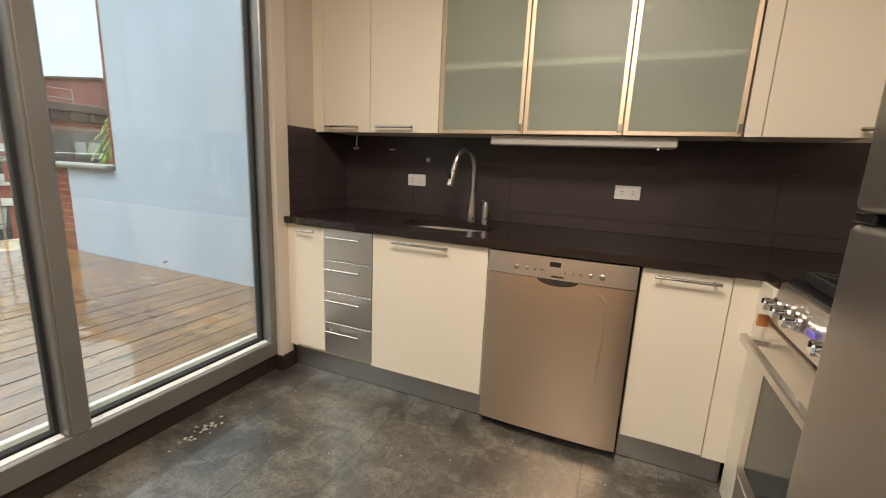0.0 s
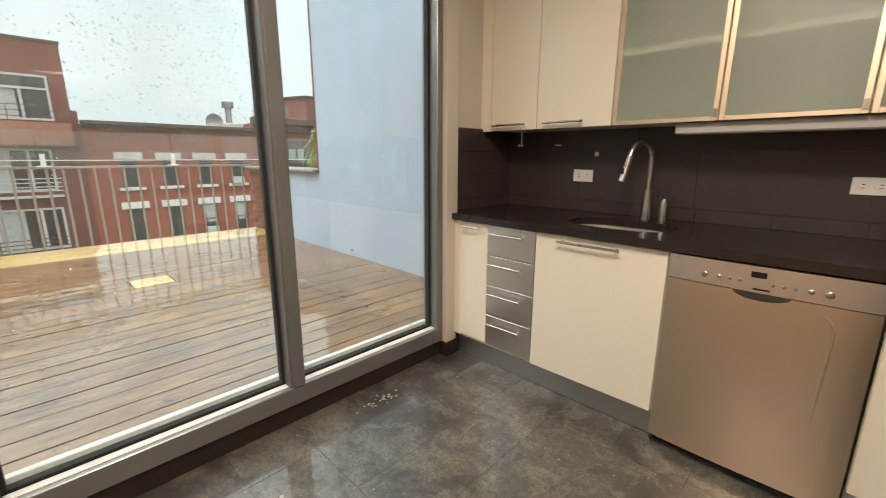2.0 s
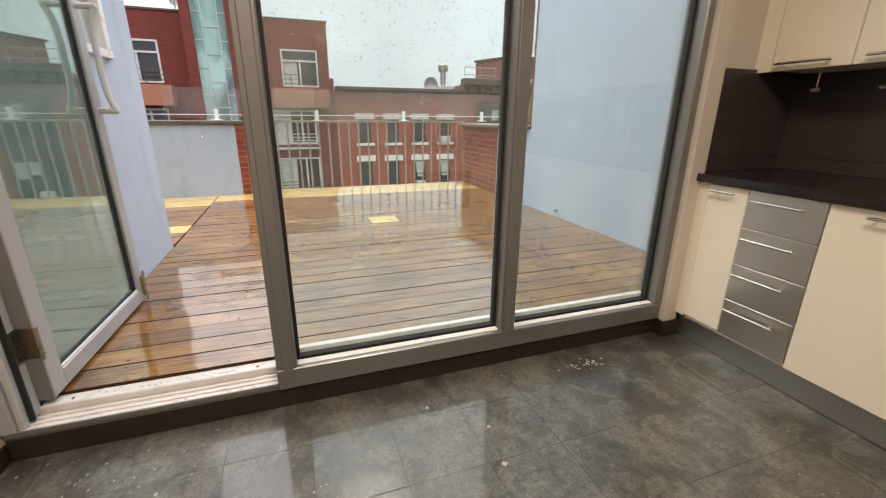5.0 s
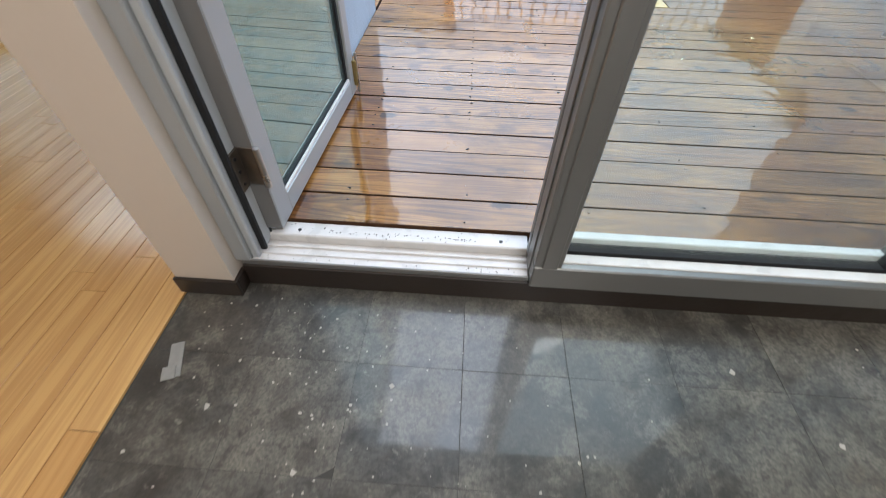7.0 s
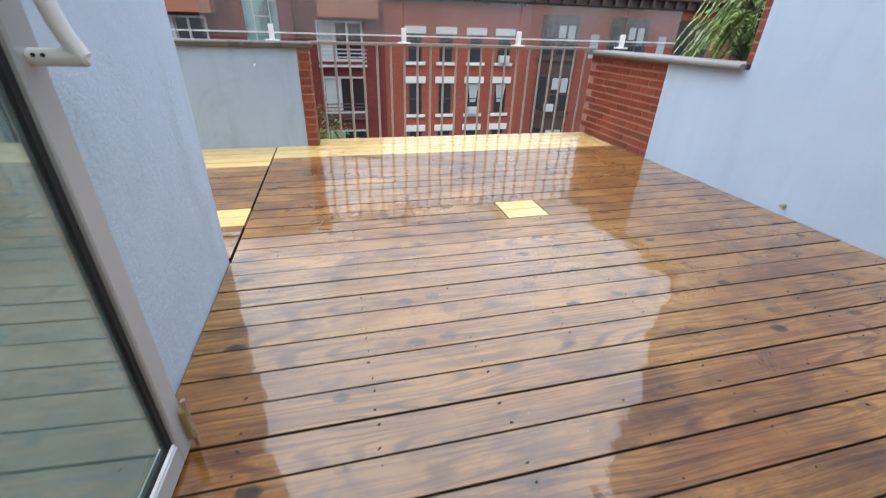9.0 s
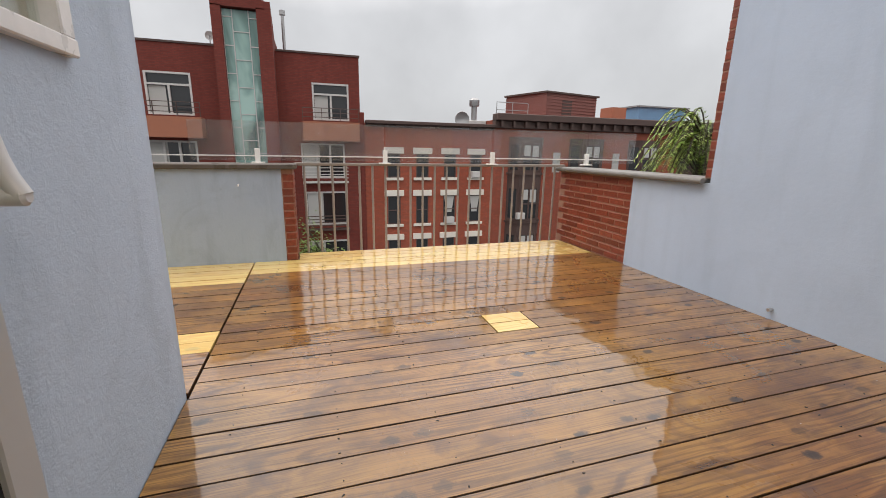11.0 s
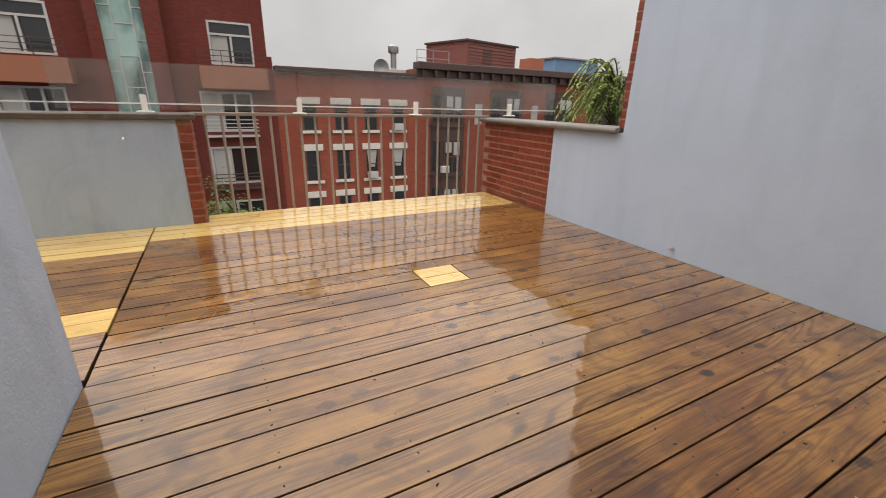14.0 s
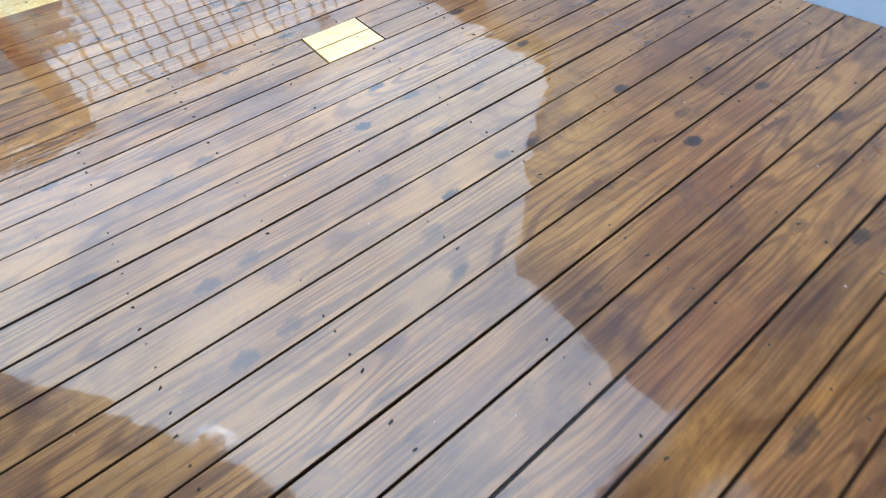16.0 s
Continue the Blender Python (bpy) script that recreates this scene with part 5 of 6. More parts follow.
for by, bw in ((14.95, 2.7), (19.9, 2.9), (25.0, 2.7), (30.0, 2.7)):
    outl = [(FX, by - bw / 2), (FX + 0.8, by - bw / 2 + 0.55), (FX + 0.8, by + bw / 2 - 0.55), (FX, by + bw / 2)]
    bay = part("bay", prism(outl, -9.0, 2.2), M_DARKTRIM, bs, "dark painted wooden bay")
    for z0, z1 in ((0.0, 1.7), (-3.4, -1.3), (-6.4, -4.6)):
        part("pane", box(FX + 0.8, FX + 0.82, by - 0.62, by + 0.62, z0, z1), M_PANE, bay)
        part("frame", boxes([(FX + 0.8, FX + 0.86, by - 0.7, by - 0.6, z0 - 0.08, z1 + 0.08), (FX + 0.8, FX + 0.86, by + 0.6, by + 0.7, z0 - 0.08, z1 + 0.08), (FX + 0.8, FX + 0.855, by - 0.6, by + 0.6, (z0 + z1) / 2 - 0.04, (z0 + z1) / 2 + 0.04),
                             (FX + 0.8, FX + 0.855, by - 0.05, by + 0.05, z0, z1)]), M_DARKTRIM, bay)
        part("moulding", prism([(FX, by - bw / 2 - 0.1), (FX + 0.92, by - bw / 2 + 0.5), (FX + 0.92, by + bw / 2 - 0.5), (FX, by + bw / 2 + 0.1)], z0 - 0.35, z0 - 0.2), M_DARKTRIM, bay)
        part("blind", boxes([(FX + 0.822, FX + 0.83, by - 0.56, by - 0.08, z1 - 0.75, z1 - 0.05), (FX + 0.822, FX + 0.83, by + 0.08, by + 0.56, z1 - 0.95, z1 - 0.05)]), M_CURTAIN, bay, "pale half-drawn blind")
        for s in (-1, 1):
            side = box(-0.3, 0.3, -0.01, 0.012, z0, z1)
            side.transform(Matrix.Translation((FX + 0.4, by + s * (bw / 2 - 0.275), 0)) @ pose(0, 0, 0, 0, 0, -s * 34.5))
            part("side_pane", side, M_PANE, bay)
part("air_conditioner", box(FX + 0.8, FX + 1.1, 14.0, 14.6, -3.4, -2.95, 0.02), M_WFRAME, bs, "white window air conditioner")
for wy in (17.45, 22.6):
    part("window", box(FX - 0.01, FX + 0.03, wy - 0.3, wy + 0.3, -0.2, 1.2), M_CURTAIN, bs, "narrow pale window")

pt = thing("roof_penthouse", (FX - 3, 17.5, 3.4), "red clapboard penthouse on the brownstone roof", "roof house", "houses across the street")
pw = prism([(FX - 1.0, 16.9), (FX - 5.0, 15.6), (FX - 7.5, 19.0), (FX - 2.2, 22.0)], 3.3, 5.4)
part("wall", pw, M_SIDING, pt)
for i in range(9):
    part("clapboard", prism([(FX - 0.96, 16.9), (FX - 5.0, 15.56), (FX - 5.0, 15.62), (FX - 1.02, 16.96), (FX - 2.2, 21.9), (FX - 2.14, 22.0)], 3.45 + 0.22 * i, 3.50 + 0.22 * i), M_SIDING, pt)
part("roof", prism([(FX - 0.85, 16.8), (FX - 5.0, 15.4), (FX - 7.6, 19.0), (FX - 2.1, 22.2)], 5.4, 5.52), M_DARKTRIM, pt)
dwn = box(-0.02, 0.05, -0.5, 0.5, 3.5, 5.0)
dwn.transform(Matrix.Translation((FX - 1.5, 18.9, 0)) @ pose(0, 0, 0, 0, 0, 12))
part("door", dwn, M_DARKTRIM, pt)
rf = thing("roof_railing", (FX - 0.6, 13.5, 3.4), "thin steel roof railing", "railing")
part("rail", boxes([(FX - 0.62, FX - 0.58, 12.8, 15.2, z, z + 0.04) for z in (4.0, 4.5)] + [(FX - 0.62, FX - 0.58, y, y + 0.04, 3.4, 4.5) for y in (12.8, 14.0, 15.2)]), M_METAL, rf)
bl = thing("blue_roof_hut", (FX - 5, 30.0, 3.4), "blue sheet metal roof hut", "roof hut", "houses across the street")
part("wall", box(FX - 8.0, FX - 5.0, 28.6, 34.0, 3.4, 5.3), paint("blue_sheet", (0.12, 0.26, 0.42), 0.5, 0.15, 1.5), bl)
part("roof", box(FX - 8.2, FX - 4.8, 28.4, 34.2, 5.3, 5.42), M_METAL, bl)
tb = thing("tan_bulkhead", (FX - 3, 25.0, 3.3), "small tan rooftop bulkhead hut", "roof hut", "houses across the street")
part("wall", box(FX - 4.5, FX - 3.0, 24.2, 25.6, 3.3, 4.9), M_BALC, tb)

# modern maroon building with glazed stair tower
mb = thing("apartment_building", (FX, -4.0, -9.0), "maroon brick apartment building with glazed stair tower", "building", "houses across the street")
W1 = [(-7.75, -5.55, 2.85, 5.05), (0.7, 2.8, 2.85, 4.95)]
W2 = [(-8.15, -5.6, -0.55, 1.5), (-0.1, 2.45, -0.55, 1.5)]
W3 = [(-8.15, -5.6, -3.5, -1.4), (0.0, 2.5, -3.5, -1.4)]
W4 = [(-8.15, -5.6, -6.6, -4.5), (0.0, 2.5, -6.6, -4.5)]
part("wall", wall_with_holes(-16.0, -4.1, -9.0, 6.5, [w for w in W1 + W2 + W3 + W4 if w[0] < -4], 0.5), M_BR0, mb)
part("wall", wall_with_holes(-1.2, 3.45, -9.0, 6.5, [w for w in W1 + W2 + W3 + W4 if w[0] > -4], 0.5), M_BR0, mb)
part("back", box(FX - 10, FX - 0.52, -16.0, 3.45, -9.0, 6.4), M_BR0, mb)
part("parapet_cap", boxes([(FX - 0.55, FX + 0.06, -16.0, -4.15, 6.5, 6.6), (FX - 0.55, FX + 0.06, -1.15, 3.5, 6.5, 6.6)]), M_DARKTRIM, mb)
part("return_wall", box(FX - 0.3, FX + 0.05, 3.45, 3.69, -9.0, 3.4), M_BR0, mb)
tw = part("stair_tower", boxes([(FX - 2.5, FX + 0.9, -4.1, -3.62, -9.0, 8.35), (FX - 2.5, FX + 0.9, -1.92, -1.5, -9.0, 8.35), (FX - 2.5, FX + 0.9, -4.1, -1.5, 8.3, 8.75), (FX - 2.5, FX - 1.0, -3.62, -1.92, -9.0, 8.3)]), M_BR0, mb, "maroon brick stair tower")
sl = bmesh.new()
prof = [(FX + 0.9, 8.7), (FX + 0.9, -9.0), (FX - 2.5, -9.0), (FX - 2.5, 7.2), (FX - 0.8, 7.2)]
lo = [sl.verts.new((x, -1.5, z)) for x, z in prof]
f = sl.faces.new(lo)
ex = bmesh.ops.extrude_face_region(sl, geom=[f])
bmesh.ops.translate(sl, verts=[v for v in ex["geom"] if isinstance(v, bmesh.types.BMVert)], vec=(0, 0.3, 0))
part("tower_flank", sl, M_BR0, mb)
for z0 in np.arange(-8.9, 8.2, 1.4):
    for y0, y1, dz in ((-3.6, -3.16, 0.0), (-3.12, -2.36, 0.7), (-2.32, -1.94, 0.0)):
        a, b = z0 + dz, min(z0 + dz + 1.36, 8.25)
        if b > a:
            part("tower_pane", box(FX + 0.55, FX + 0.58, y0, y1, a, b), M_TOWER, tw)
            part("tower_frame", boxes([(FX + 0.56, FX + 0.62, y0 - 0.04, y1 + 0.02, a - 0.045, a), (FX + 0.56, FX + 0.625, y0 - 0.045, y0, a, b)]), M_WFRAME, tw)
for grp, kind in ((W1, "balcony"), (W2, "triple"), (W3, "triple"), (W4, "triple")):
    for y0, y1, z0, z1 in grp:
        win = part("window", box(FX - 0.14, FX - 0.11, y0, y1, z0, z1), M_PANE, mb, "dark window pane")
        bars = [(y0, y0 + 0.1, z0, z1), (y1 - 0.1, y1, z0, z1), (y0 + 0.1, y1 - 0.1, z1 - 0.1, z1), (y0 + 0.1, y1 - 0.1, z0, z0 + 0.1)]
        if kind == "balcony":
            bars += [((y0 + y1) / 2 - 0.05, (y0 + y1) / 2 + 0.05, z0 + 0.1, z1 - 0.68), (y0 + 0.1, y1 - 0.1, z1 - 0.68, z1 - 0.58)]
        else:
            bars += [(y0 + (y1 - y0) * u - 0.06, y0 + (y1 - y0) * u + 0.06, z0 + 0.1, z1 - 0.1) for u in (0.36, 0.66)]
        for a, b, c, d in bars:
            part("frame", box(FX - 0.1, FX + 0.02, a, b, c, d), M_WFRAME, win, "white window frame")
        part("curtain", boxes([(FX - 0.108, FX - 0.102, y0 + 0.12, y0 + (y1 - y0) * 0.42, z0 + 0.1, z1 - (0.7 if kind == "balcony" else 0.1))]), M_CURTAIN, win, "pale curtain")
        if kind == "balcony":
            bal = part("balcony", box(FX + 0.0, FX + 1.0, y0 - 0.6, y1 + 0.5, 1.65, 2.72), M_BALC, mb, "terracotta balcony box")
            part("rail", boxes([(FX + 0.92, FX + 0.98, y0 - 0.6, y1 + 0.5, z, z + 0.035) for z in (2.95, 3.2, 3.45)] + [(FX + 0.92, FX + 0.98, y, y + 0.035, 2.72, 3.45) for y in np.linspace(y0 - 0.6, y1 + 0.46, 4)]), M_DARKTRIM, bal)
for y0, y1 in ((0.0, 2.5), (-8.1, -5.6)):
    for z in (-0.75, -3.7):
        jb = part("juliet_balcony", boxes([(FX + 0.0, FX + 0.5, y0 - 0.1, y1 + 0.1, z - 0.1, z)] + [(FX + 0.46, FX + 0.5, y0 - 0.1, y1 + 0.1, z + q, z + q + 0.05) for q in (0.2, 0.4, 0.6, 0.8)]), M_WFRAME if z > -1 else M_DARKTRIM, mb, "slatted balcony rail")
pp = thing("vent_stack", (FX - 3, -0.9, 6.4), "thin steel vent stack", "vent pipe")
part("pipe", rod((FX - 2, -0.75, 6.4), (FX - 2, -0.75, 9.0), 0.09, n=10), M_METAL, pp, smooth=True)
part("cap", rod((FX - 2, -0.75, 8.9), (FX - 2, -0.75, 9.15), 0.17, n=10), M_METAL, pp, smooth=True)
rd = thing("satellite_dish", (FX - 1, -4.4, 6.5), "pale satellite dish on the parapet", "satellite dish")
part("mast", rod((FX - 0.25, -4.45, 6.5), (FX - 0.25, -4.45, 7.05), 0.03, n=8), M_METAL, rd)
part("reflector", lathe([(0.02, 0.07), (0.14, 0.045), (0.22, 0.0), (0.23, 0.012), (0.14, 0.06), (0.02, 0.085)], (FX - 0.2, -4.45, 7.05), 20, axis="-x"), M_WFRAME, rd, smooth=True)
solid("backdrop_houses", boxes([(FX - 60, FX - 50, -120, -20, -9, 5), (FX - 45, FX - 35, 36, 140, -9, 3.5), (FX - 2, FX - 1, -60, -16, -9, 5.0)]), M_BR2, "distant brick street fronts", "backdrop", kind="structure")


# ---- greenery ----
def leaf_mat(name, a, b):
    k = Mat(name, 0.45)
    v = k.coords((1, 1, 1))
    geo = k.n.new("ShaderNodeNewGeometry")
    k.color(k.mix(geo.outputs["Random Per Island"], a, b))
    k.b.inputs["Subsurface Weight"].default_value = 0.0
    return k.m


M_LEAF = leaf_mat("fern_leaf", (0.14, 0.27, 0.04), (0.46, 0.56, 0.13))
M_LEAF2 = leaf_mat("street_leaf", (0.05, 0.10, 0.018), (0.16, 0.25, 0.05))
M_BARK = paint("bark", (0.06, 0.045, 0.035), 0.9, 0.3, 12, 0.5)


def leaflet(bm, p, d, n, l, w):
    s = d.cross(n).normalized()
    v = [bm.verts.new(p), bm.verts.new(p + d * l * 0.45 + s * w), bm.verts.new(p + d * l), bm.verts.new(p + d * l * 0.45 - s * w)]
    bm.faces.new(v)


rng = random.Random(5)
root = Vector((-4.66, 4.56, 0.2))
tree = thing("locust_tree", (root.x - 0.15, root.y + 0.1, -9.0), "small tree with drooping feathery fronds behind the parapet", "tree")
tr = tube([Vector((root.x - 0.15, root.y + 0.1, -9.0)), Vector((root.x - 0.05, root.y + 0.06, -4.0)), root, root + Vector((0.0, 0.02, 0.6)), root + Vector((-0.02, 0.0, 1.0)), root + Vector((-0.08, -0.05, 1.3))], 0.03, 8, radii=[0.14, 0.09, 0.045, 0.038, 0.03, 0.02])
crown = bmesh.new()
top = root + Vector((-0.03, 0.0, 1.0))
for i in range(64):
    a = 4.4 + rng.gauss(0, 0.95)
    reach = rng.uniform(0.28, 0.70)
    lift = rng.uniform(0.20, 0.52)
    start = top + Vector((0, 0, rng.uniform(-0.25, 0.22)))
    pts = []
    for k in range(9):
        u = k / 8
        pts.append(start + Vector((math.cos(a) * reach * u, math.sin(a) * reach * u, lift * math.sin(u * 2.0) - 0.40 * u ** 3)))
    tube(pts, 0.004, 5, tr, radii=[0.011 * (1 - 0.75 * k / 8) for k in range(9)])
    for k in range(1, 9):
        d = (pts[k] - pts[k - 1]).normalized()
        sd = d.cross(Vector((0, 0, 1))).normalized()
        for q in range(7):
            p = pts[k - 1].lerp(pts[k], q / 7)
            for s in (-1, 1):
                ld = (sd * s + d * 0.55 + Vector((0, 0, rng.uniform(-0.55, 0.15)))).normalized()
                leaflet(crown, p, ld, Vector((rng.uniform(-0.4, 0.4), rng.uniform(-0.4, 0.4), 1)), rng.uniform(0.035, 0.075), rng.uniform(0.0035, 0.007))
part("trunk", tr, M_BARK, tree, smooth=True)
part("crown", crown, M_LEAF, tree)


def street_tree(x, y, h, r):
    t = thing("street_tree", (x, y, -9.0), "leafy street tree below the terrace", "tree", "street trees")
    bm = tube([(x, y, -9.0), (x + 0.1, y, -9.0 + h * 0.3), (x - 0.1, y + 0.2, -9.0 + h * 0.6), (x, y + 0.1, -9.0 + h * 0.85)], 0.1, 8, radii=[0.2, 0.15, 0.1, 0.04])
    cr = bmesh.new()
    for i in range(14):
        a, e = rng.uniform(0, 6.28), rng.uniform(0.0, 1.2)
        q = Vector((x, y, -9.0 + h * rng.uniform(0.45, 0.75)))
        tip = q + Vector((math.cos(a) * math.cos(e), math.sin(a) * math.cos(e), math.sin(e))) * r * rng.uniform(0.6, 1.0)
        tube([q, q.lerp(tip, 0.5) + Vector((0, 0, 0.1)), tip], 0.03, 5, bm, radii=[0.06, 0.04, 0.015])
        for k in range(150):
            p = q.lerp(tip, rng.uniform(0.3, 1.1)) + Vector((rng.gauss(0, 0.35), rng.gauss(0, 0.35), rng.gauss(0, 0.3)))
            dd = Vector((rng.uniform(-1, 1), rng.uniform(-1, 1), rng.uniform(-0.6, 0.3))).normalized()
            leaflet(cr, p, dd, Vector((0.1, 0.2, 1)), rng.uniform(0.12, 0.22), rng.uniform(0.04, 0.07))
    part("trunk", bm, M_BARK, t, smooth=True)
    part("crown", cr, M_LEAF2, t)


street_tree(-22.5, 0.65, 7.0, 1.5)
street_tree(-19.0, -9.0, 6.0, 2.0)

# ---- pieces: boards, tiles, bricks ----
def piece(name, me, parent, loc, rot=(0, 0, 0)):
    ob = new(name, me)
    ob.parent = parent
    ob.location, ob.rotation_euler = loc, rot
    return ob


def piece_mesh(name, sx, sy, sz, bevel, material):
    return finish(name, box(-sx / 2, sx / 2, -sy / 2, sy / 2, -sz, 0, bevel), material)


rng = random.Random(11)
PITCH, GAP, X0 = 0.139, 0.0045, -1.125
BOARDS = {}


def board(x, y0, y1, fresh=False):
    key = (round(y1 - y0, 3), fresh)
    if key not in BOARDS:
        me = piece_mesh("deck_board", PITCH - GAP, y1 - y0, 0.028, 0.002, M_NEW if fresh else M_DECK)
        me.materials.append(M_NEW_EDGE if fresh else M_EDGE)
        for face in me.polygons:
            face.material_index = 0 if face.normal.z > 0.9 else 1
        BOARDS[key] = me
    ob = piece("deck_board", BOARDS[key], DECK_BED, (x, (y0 + y1) / 2, DECK + rng.uniform(-0.0012, 0.0012)), (0, radians(rng.uniform(-0.6, 0.6)), radians(rng.uniform(-0.05, 0.05))))
    ob.scale.x = rng.uniform(0.984, 1.018)


for k in range(33):
    x = X0 - PITCH * (k + 0.5)
    s0, s1 = (-0.045, 3.515) if x < -3.09 else (-0.05, 3.515)
    if x < -5.43:
        s0 = 0.362
    if k in (16, 17):
        board(x, s0, 1.588)
        board(x, 1.594, 1.884, True)
        board(x, 1.890, s1)
    else:
        board(x, s0, s1, k >= 28)
for k in range(14, 31):
    x = X0 - 0.05 - PITCH * (k + 0.5)
    if x < -3.15 and x > -5.42:
        board(x, -4.19, -0.056, k in (17, 18) or k >= 26)

# screw heads over the joists
nails = bmesh.new()
for k in range(33):
    for jy in np.arange(0.18, 3.5, 0.405):
        for dx in (-0.04, 0.04):
            rod((X0 - PITCH * (k + 0.5) + dx + rng.uniform(-0.006, 0.006), jy + rng.uniform(-0.012, 0.012), DECK - 0.002), (X0 - PITCH * (k + 0.5) + dx, jy, DECK + 0.0014), 0.003, n=6, bm=nails) if rng.random() < 0.55 else None
screws = part("screw_heads", nails, M_IRON, DECK_BED)
screws["kind"] = "stuff"

TS = 0.295
tile_me = piece_mesh("slate_tile", TS - 0.0011, TS - 0.0011, 0.01, 0.0004, M_SLATE)
for i in range(-2, 10):
    for j in range(-2, 10):
        x, y = -0.425 + TS * (i + 0.5), 0.305 + TS * (j + 0.5)
        if y < 2.95:
            piece("slate_tile", tile_me, FLOOR, (x, y, rng.uniform(-0.0008, 0.0004)), (radians(rng.uniform(-0.12, 0.12)), radians(rng.uniform(-0.12, 0.12)), rng.choice((0, math.pi / 2, math.pi, -math.pi / 2))))
strip_me = {}
for r in range(26):
    y = -0.292 - 0.083 * (r + 0.5)
    x = -2.94 + rng.uniform(-0.6, 0)
    while x < 1.9:
        ln = rng.choice((0.6, 0.8, 1.0, 1.3))
        a, b = max(x, -2.94), min(x + ln, 1.9)
        if b - a > 0.05:
            key = round(b - a, 2)
            if key not in strip_me:
                strip_me[key] = piece_mesh("floor_strip", key - 0.0015, 0.0815, 0.012, 0.001, M_STRIP)
            piece("floor_strip", strip_me[key], FLOOR_WOOD, ((a + b) / 2, y, 0.004))
        x += ln
solid("floor_wood_far", box(-2.94, 1.91, -4.0, -0.292 - 0.083 * 26, -0.006, 0.004), M_STRIP, "oak strip floor further back", "floor", kind="structure")

# backsplash tiles
def splash(x0, x1, z0, z1):
    me = finish("splash_tile", box(x0 + 0.0007, x1 - 0.0007, 3.481, 3.489, z0 + 0.0007, z1 - 0.0007, 0.0004), M_SPLASH)
    piece("splash_tile", me, SPLASH, (0, 0, 0))


for k in range(-1, 9):
    splash(max(-0.99, -0.77 + 0.318 * k), min(1.91, -0.77 + 0.318 * (k + 1)), 0.905, 0.972)
for k in range(0, 6):
    splash(max(-0.99, -1.10 + 0.636 * k), min(1.91, -1.10 + 0.636 * (k + 1)), 0.972, 1.262) if -1.10 + 0.636 * k < 1.9 else None
for k in range(0, 5):
    splash(max(-0.99, -0.77 - 0.636 + 0.636 * k), min(1.91, -0.77 + 0.636 * k), 1.262, 1.392)
for y0, y1 in ((2.877, 3.18), (3.18, 3.48)):
    for z0, z1 in ((0.905, 0.972), (0.972, 1.118), (1.118, 1.262), (1.262, 1.401)):
        piece("splash_tile", finish("splash_tile", box(-0.9935, -0.984, y0 + 0.0007, y1 - 0.0007, z0 + 0.0007, z1 - 0.0007, 0.0004), M_SPLASH), SPLASH, (0, 0, 0))

# bricks of the parapet (faces south), the pier end and the tall wall's edge
bl_me = finish("brick", box(-0.1, 0.1, -0.002, 0.03, -0.029, 0.029, 0.004), M_BRICK)
bh_me = finish("brick", box(-0.047, 0.047, -0.002, 0.03, -0.03, 0.03, 0.004), M_BRICK)
rowz = np.arange(DECK + 0.035, 1.03, 0.0715)
for r, z in enumerate(rowz):
    x = -4.53 - (0.1 if r % 2 else 0.047)
    first = True
    while x > -5.72:
        half = first and not r % 2
        piece("brick", bh_me if half else bl_me, PARAPET, (x, 3.531 + rng.uniform(-0.002, 0.002), z + rng.uniform(-0.001, 0.001)), (0, radians(rng.uniform(-0.5, 0.5)), 0))
        x -= (0.047 + 0.1 + 0.011) if half else 0.211
        first = False
    # pier end of the western parapet faces north
    piece("brick", bl_me if r % 2 else bh_me, WALL_W, (-5.57 if r % 2 else -5.515, 0.353, z), (0, 0, math.pi))
    piece("brick", bh_me if r % 2 else bl_me, WALL_W, (-5.72 if r % 2 else -5.67, 0.353, z), (0, 0, math.pi))
    piece("brick", bh_me, WALL_W, (-5.434, 0.302 + rng.uniform(-0.008, 0.004), z + rng.uniform(-0.002, 0.002)), (0, 0, math.pi / 2 + radians(rng.uniform(-1.5, 1.5))))
edge_core = part("brick_margin", box(-3.752, -3.69, 3.534, 3.79, 1.075, 4.4), M_MORTAR, WALL_N, "unplastered brick margin")
mh_me = finish("brick", box(-0.029, 0.029, -0.002, 0.03, -0.03, 0.03, 0.004), M_BRICK)
for r in range(46):
    piece("brick", mh_me, WALL_N, (-3.722 + rng.uniform(-0.004, 0.003), 3.531, 1.115 + 0.0715 * r), (0, radians(rng.uniform(-0.6, 0.6)), 0))

# grit and paint flakes: on the slate by the door, a scraped patch by the glass, a few on the deck
chips = bmesh.new()


def chip(x, y, z, r):
    n = rng.randint(4, 6)
    a0 = rng.uniform(0, 6.28)
    pts = [(x + r * rng.uniform(0.45, 1.0) * math.cos(a0 + 6.283 * q / n), y + r * rng.uniform(0.45, 1.0) * math.sin(a0 + 6.283 * q / n)) for q in range(n)]
    prism(pts, z, z + 0.0012, 0, chips)


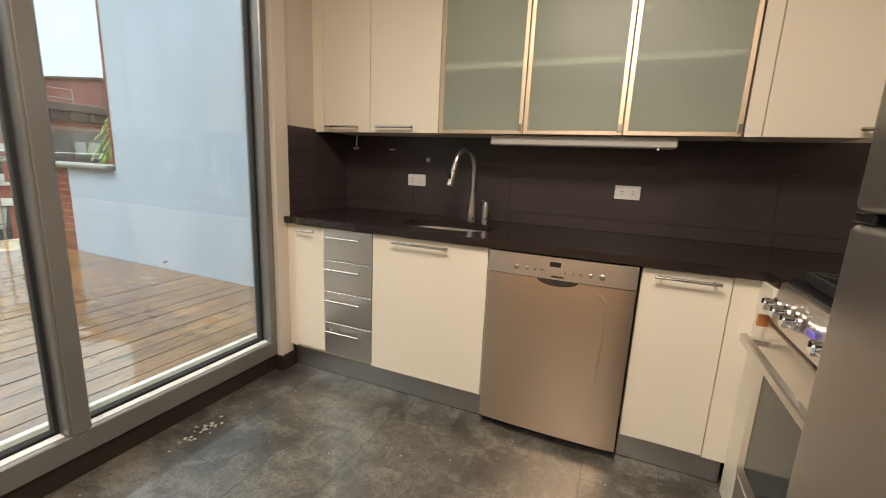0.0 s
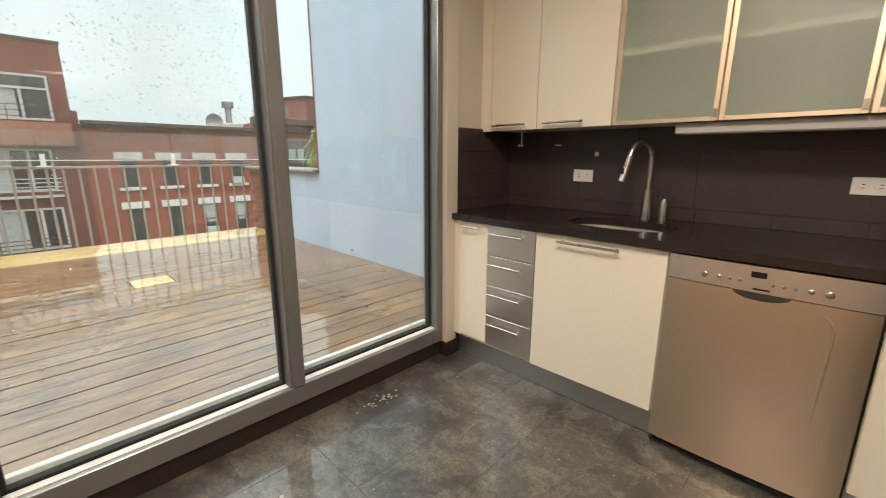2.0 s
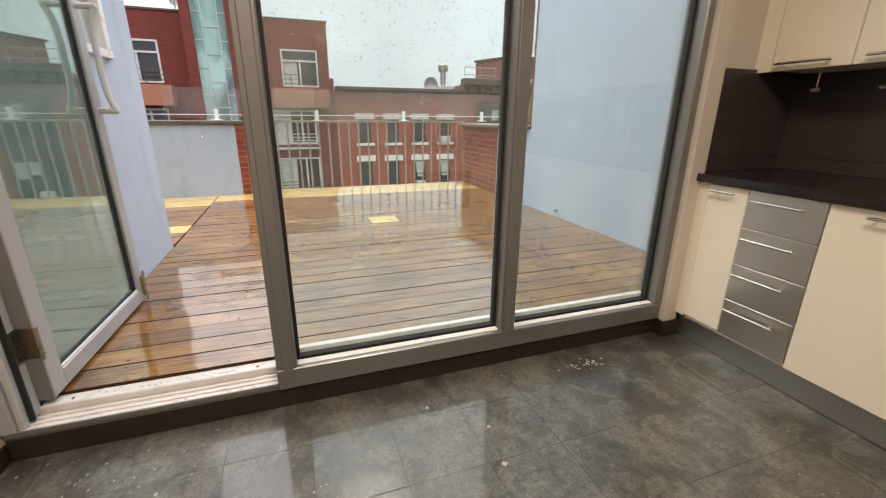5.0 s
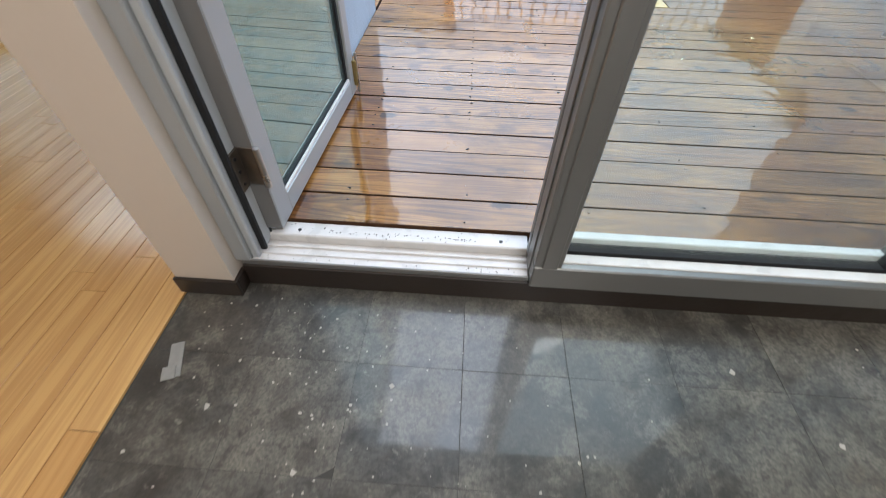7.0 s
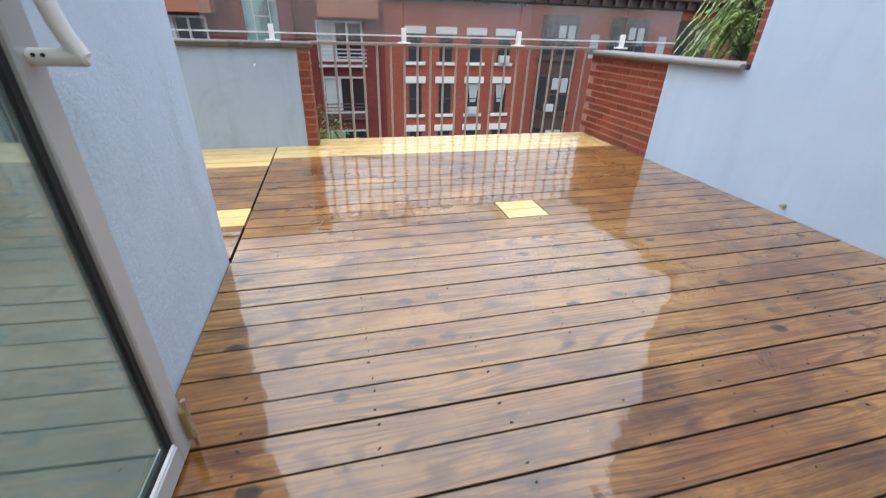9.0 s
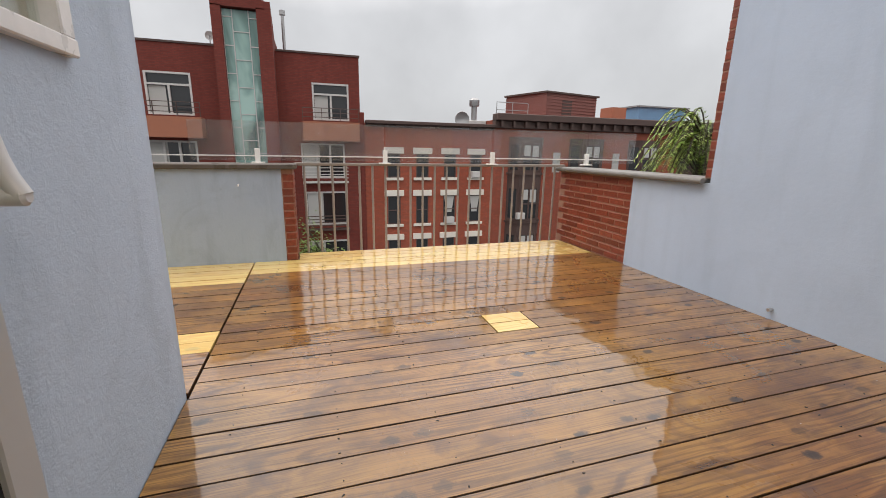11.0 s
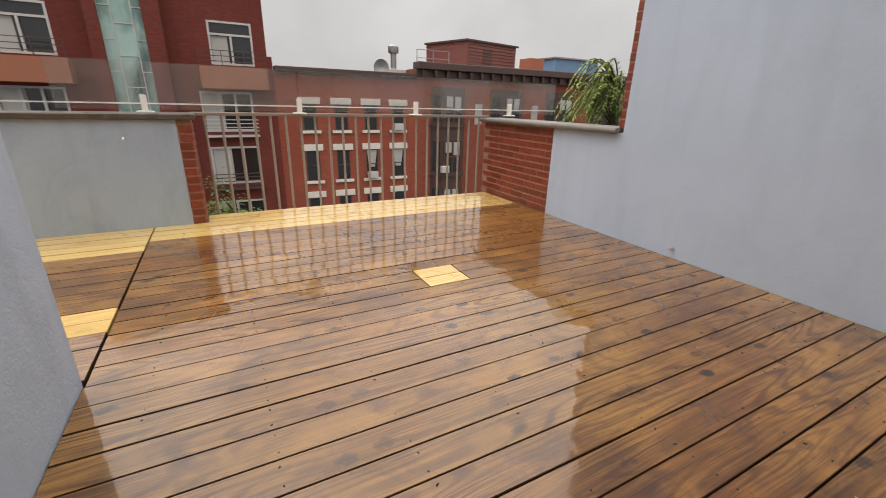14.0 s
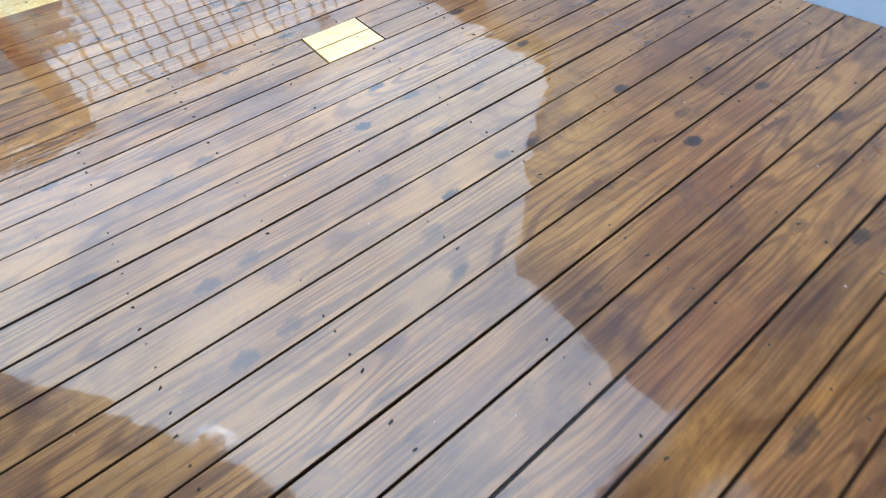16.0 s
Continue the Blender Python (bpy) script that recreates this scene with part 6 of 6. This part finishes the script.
for i in range(150):
    chip(rng.uniform(-0.93, -0.1), rng.triangular(-0.25, 1.0, 0.15), 0.0006, rng.uniform(0.0015, 0.0065))
for i in range(60):
    chip(rng.uniform(-0.95, 1.1), rng.uniform(0.6, 2.75), 0.0006, rng.uniform(0.0015, 0.005))
for i in range(34):
    chip(rng.gauss(-0.83, 0.02), rng.gauss(2.20, 0.05), 0.0006, rng.uniform(0.003, 0.011))
for x, y, r in ((-0.66, 0.41, 0.012), (-0.77, 1.36, 0.013), (-0.59, 1.555, 0.013), (-0.405, 1.53, 0.013), (-0.57, -0.06, 0.013), (-0.43, 0.21, 0.011)):
    chip(x, y, 0.0006, r)
tagged(part("floor_debris", chips, paint("pale_flakes", (0.45, 0.42, 0.365), 0.7, 0.15, 40)), "pale grit and paint flakes scattered on the slate floor", "debris", kind="stuff")
chips = bmesh.new()
for i in range(60):
    chip(rng.uniform(-4.2, -1.3), rng.uniform(0.2, 3.3), DECK + 0.0005, rng.uniform(0.0015, 0.0035))
tagged(part("deck_debris", chips, paint("pale_petals", (0.5, 0.46, 0.4), 0.6, 0.15, 40)), "tiny pale petals stuck to the wet deck", "debris", kind="stuff")

chips = bmesh.new()
for i in range(70):
    sy = rng.uniform(-0.03, 0.77)
    chip(rng.gauss(-1.088, 0.004) if i < 45 else rng.uniform(-1.12, -1.07), rng.uniform(0.14, 0.62) if i < 45 else sy, 0.1422, rng.uniform(0.0012, 0.0036))
for i in range(25):
    chip(rng.uniform(-1.008, -0.99), rng.uniform(-0.08, 0.77), 0.1083, rng.uniform(0.001, 0.003))
tagged(part("sill_dirt", chips, M_BARK), "dark grit washed onto the door threshold", "debris", kind="stuff")

# rain drops on the outer faces of the glass
kd = Mat("rain_drop")
kd.n.remove(kd.b)
d_tr = kd.node("ShaderNodeBsdfTransparent", Color=(0.86, 0.88, 0.89, 1))
d_gl = kd.node("ShaderNodeBsdfGlossy", Color=(0.9, 0.9, 0.9, 1), Roughness=0.05)
d_mx = kd.n.new("ShaderNodeMixShader")
d_mx.inputs[0].default_value = 0.3
kd.l.new(d_tr.outputs[0], d_mx.inputs[1])
kd.l.new(d_gl.outputs[0], d_mx.inputs[2])
kd.l.new(d_mx.outputs[0], kd.n["Material Output"].inputs["Surface"])


def drops(name, parent, x, y0, y1, z0, z1, count, big):
    verts, faces = [], []
    for i in range(count):
        y, z = rng.uniform(y0, y1), z0 + (z1 - z0) * rng.random() ** 0.7
        r = big * rng.uniform(0.35, 1.0) ** 2
        n = len(verts)
        verts.append((x - r * 0.55, y, z - r * 0.2))
        verts.extend((x, y + r * math.cos(q * 1.0472), z + r * rng.uniform(0.9, 1.3) * math.sin(q * 1.0472)) for q in range(6))
        faces.extend((n, n + 1 + q, n + 1 + (q + 1) % 6) for q in range(6))
    me = bpy.data.meshes.new(name)
    me.from_pydata(verts, [], faces)
    me.materials.append(kd.m)
    ob = new(name, me)
    ob.visible_shadow = False
    return tagged(ob, "scattered rain drops on the wet glass", "rain drops", kind="stuff")


drops("rain_drops", None, GX - 0.0065, 0.88, 1.78, 0.7, 2.3, 4600, 0.004)
drops("rain_drops", None, GX - 0.0065, 1.87, 2.72, 0.6, 2.3, 500, 0.0035)
drops("rain_drops", None, -5.6535, -0.5, 4.4, 1.3, 1.49, 800, 0.003)
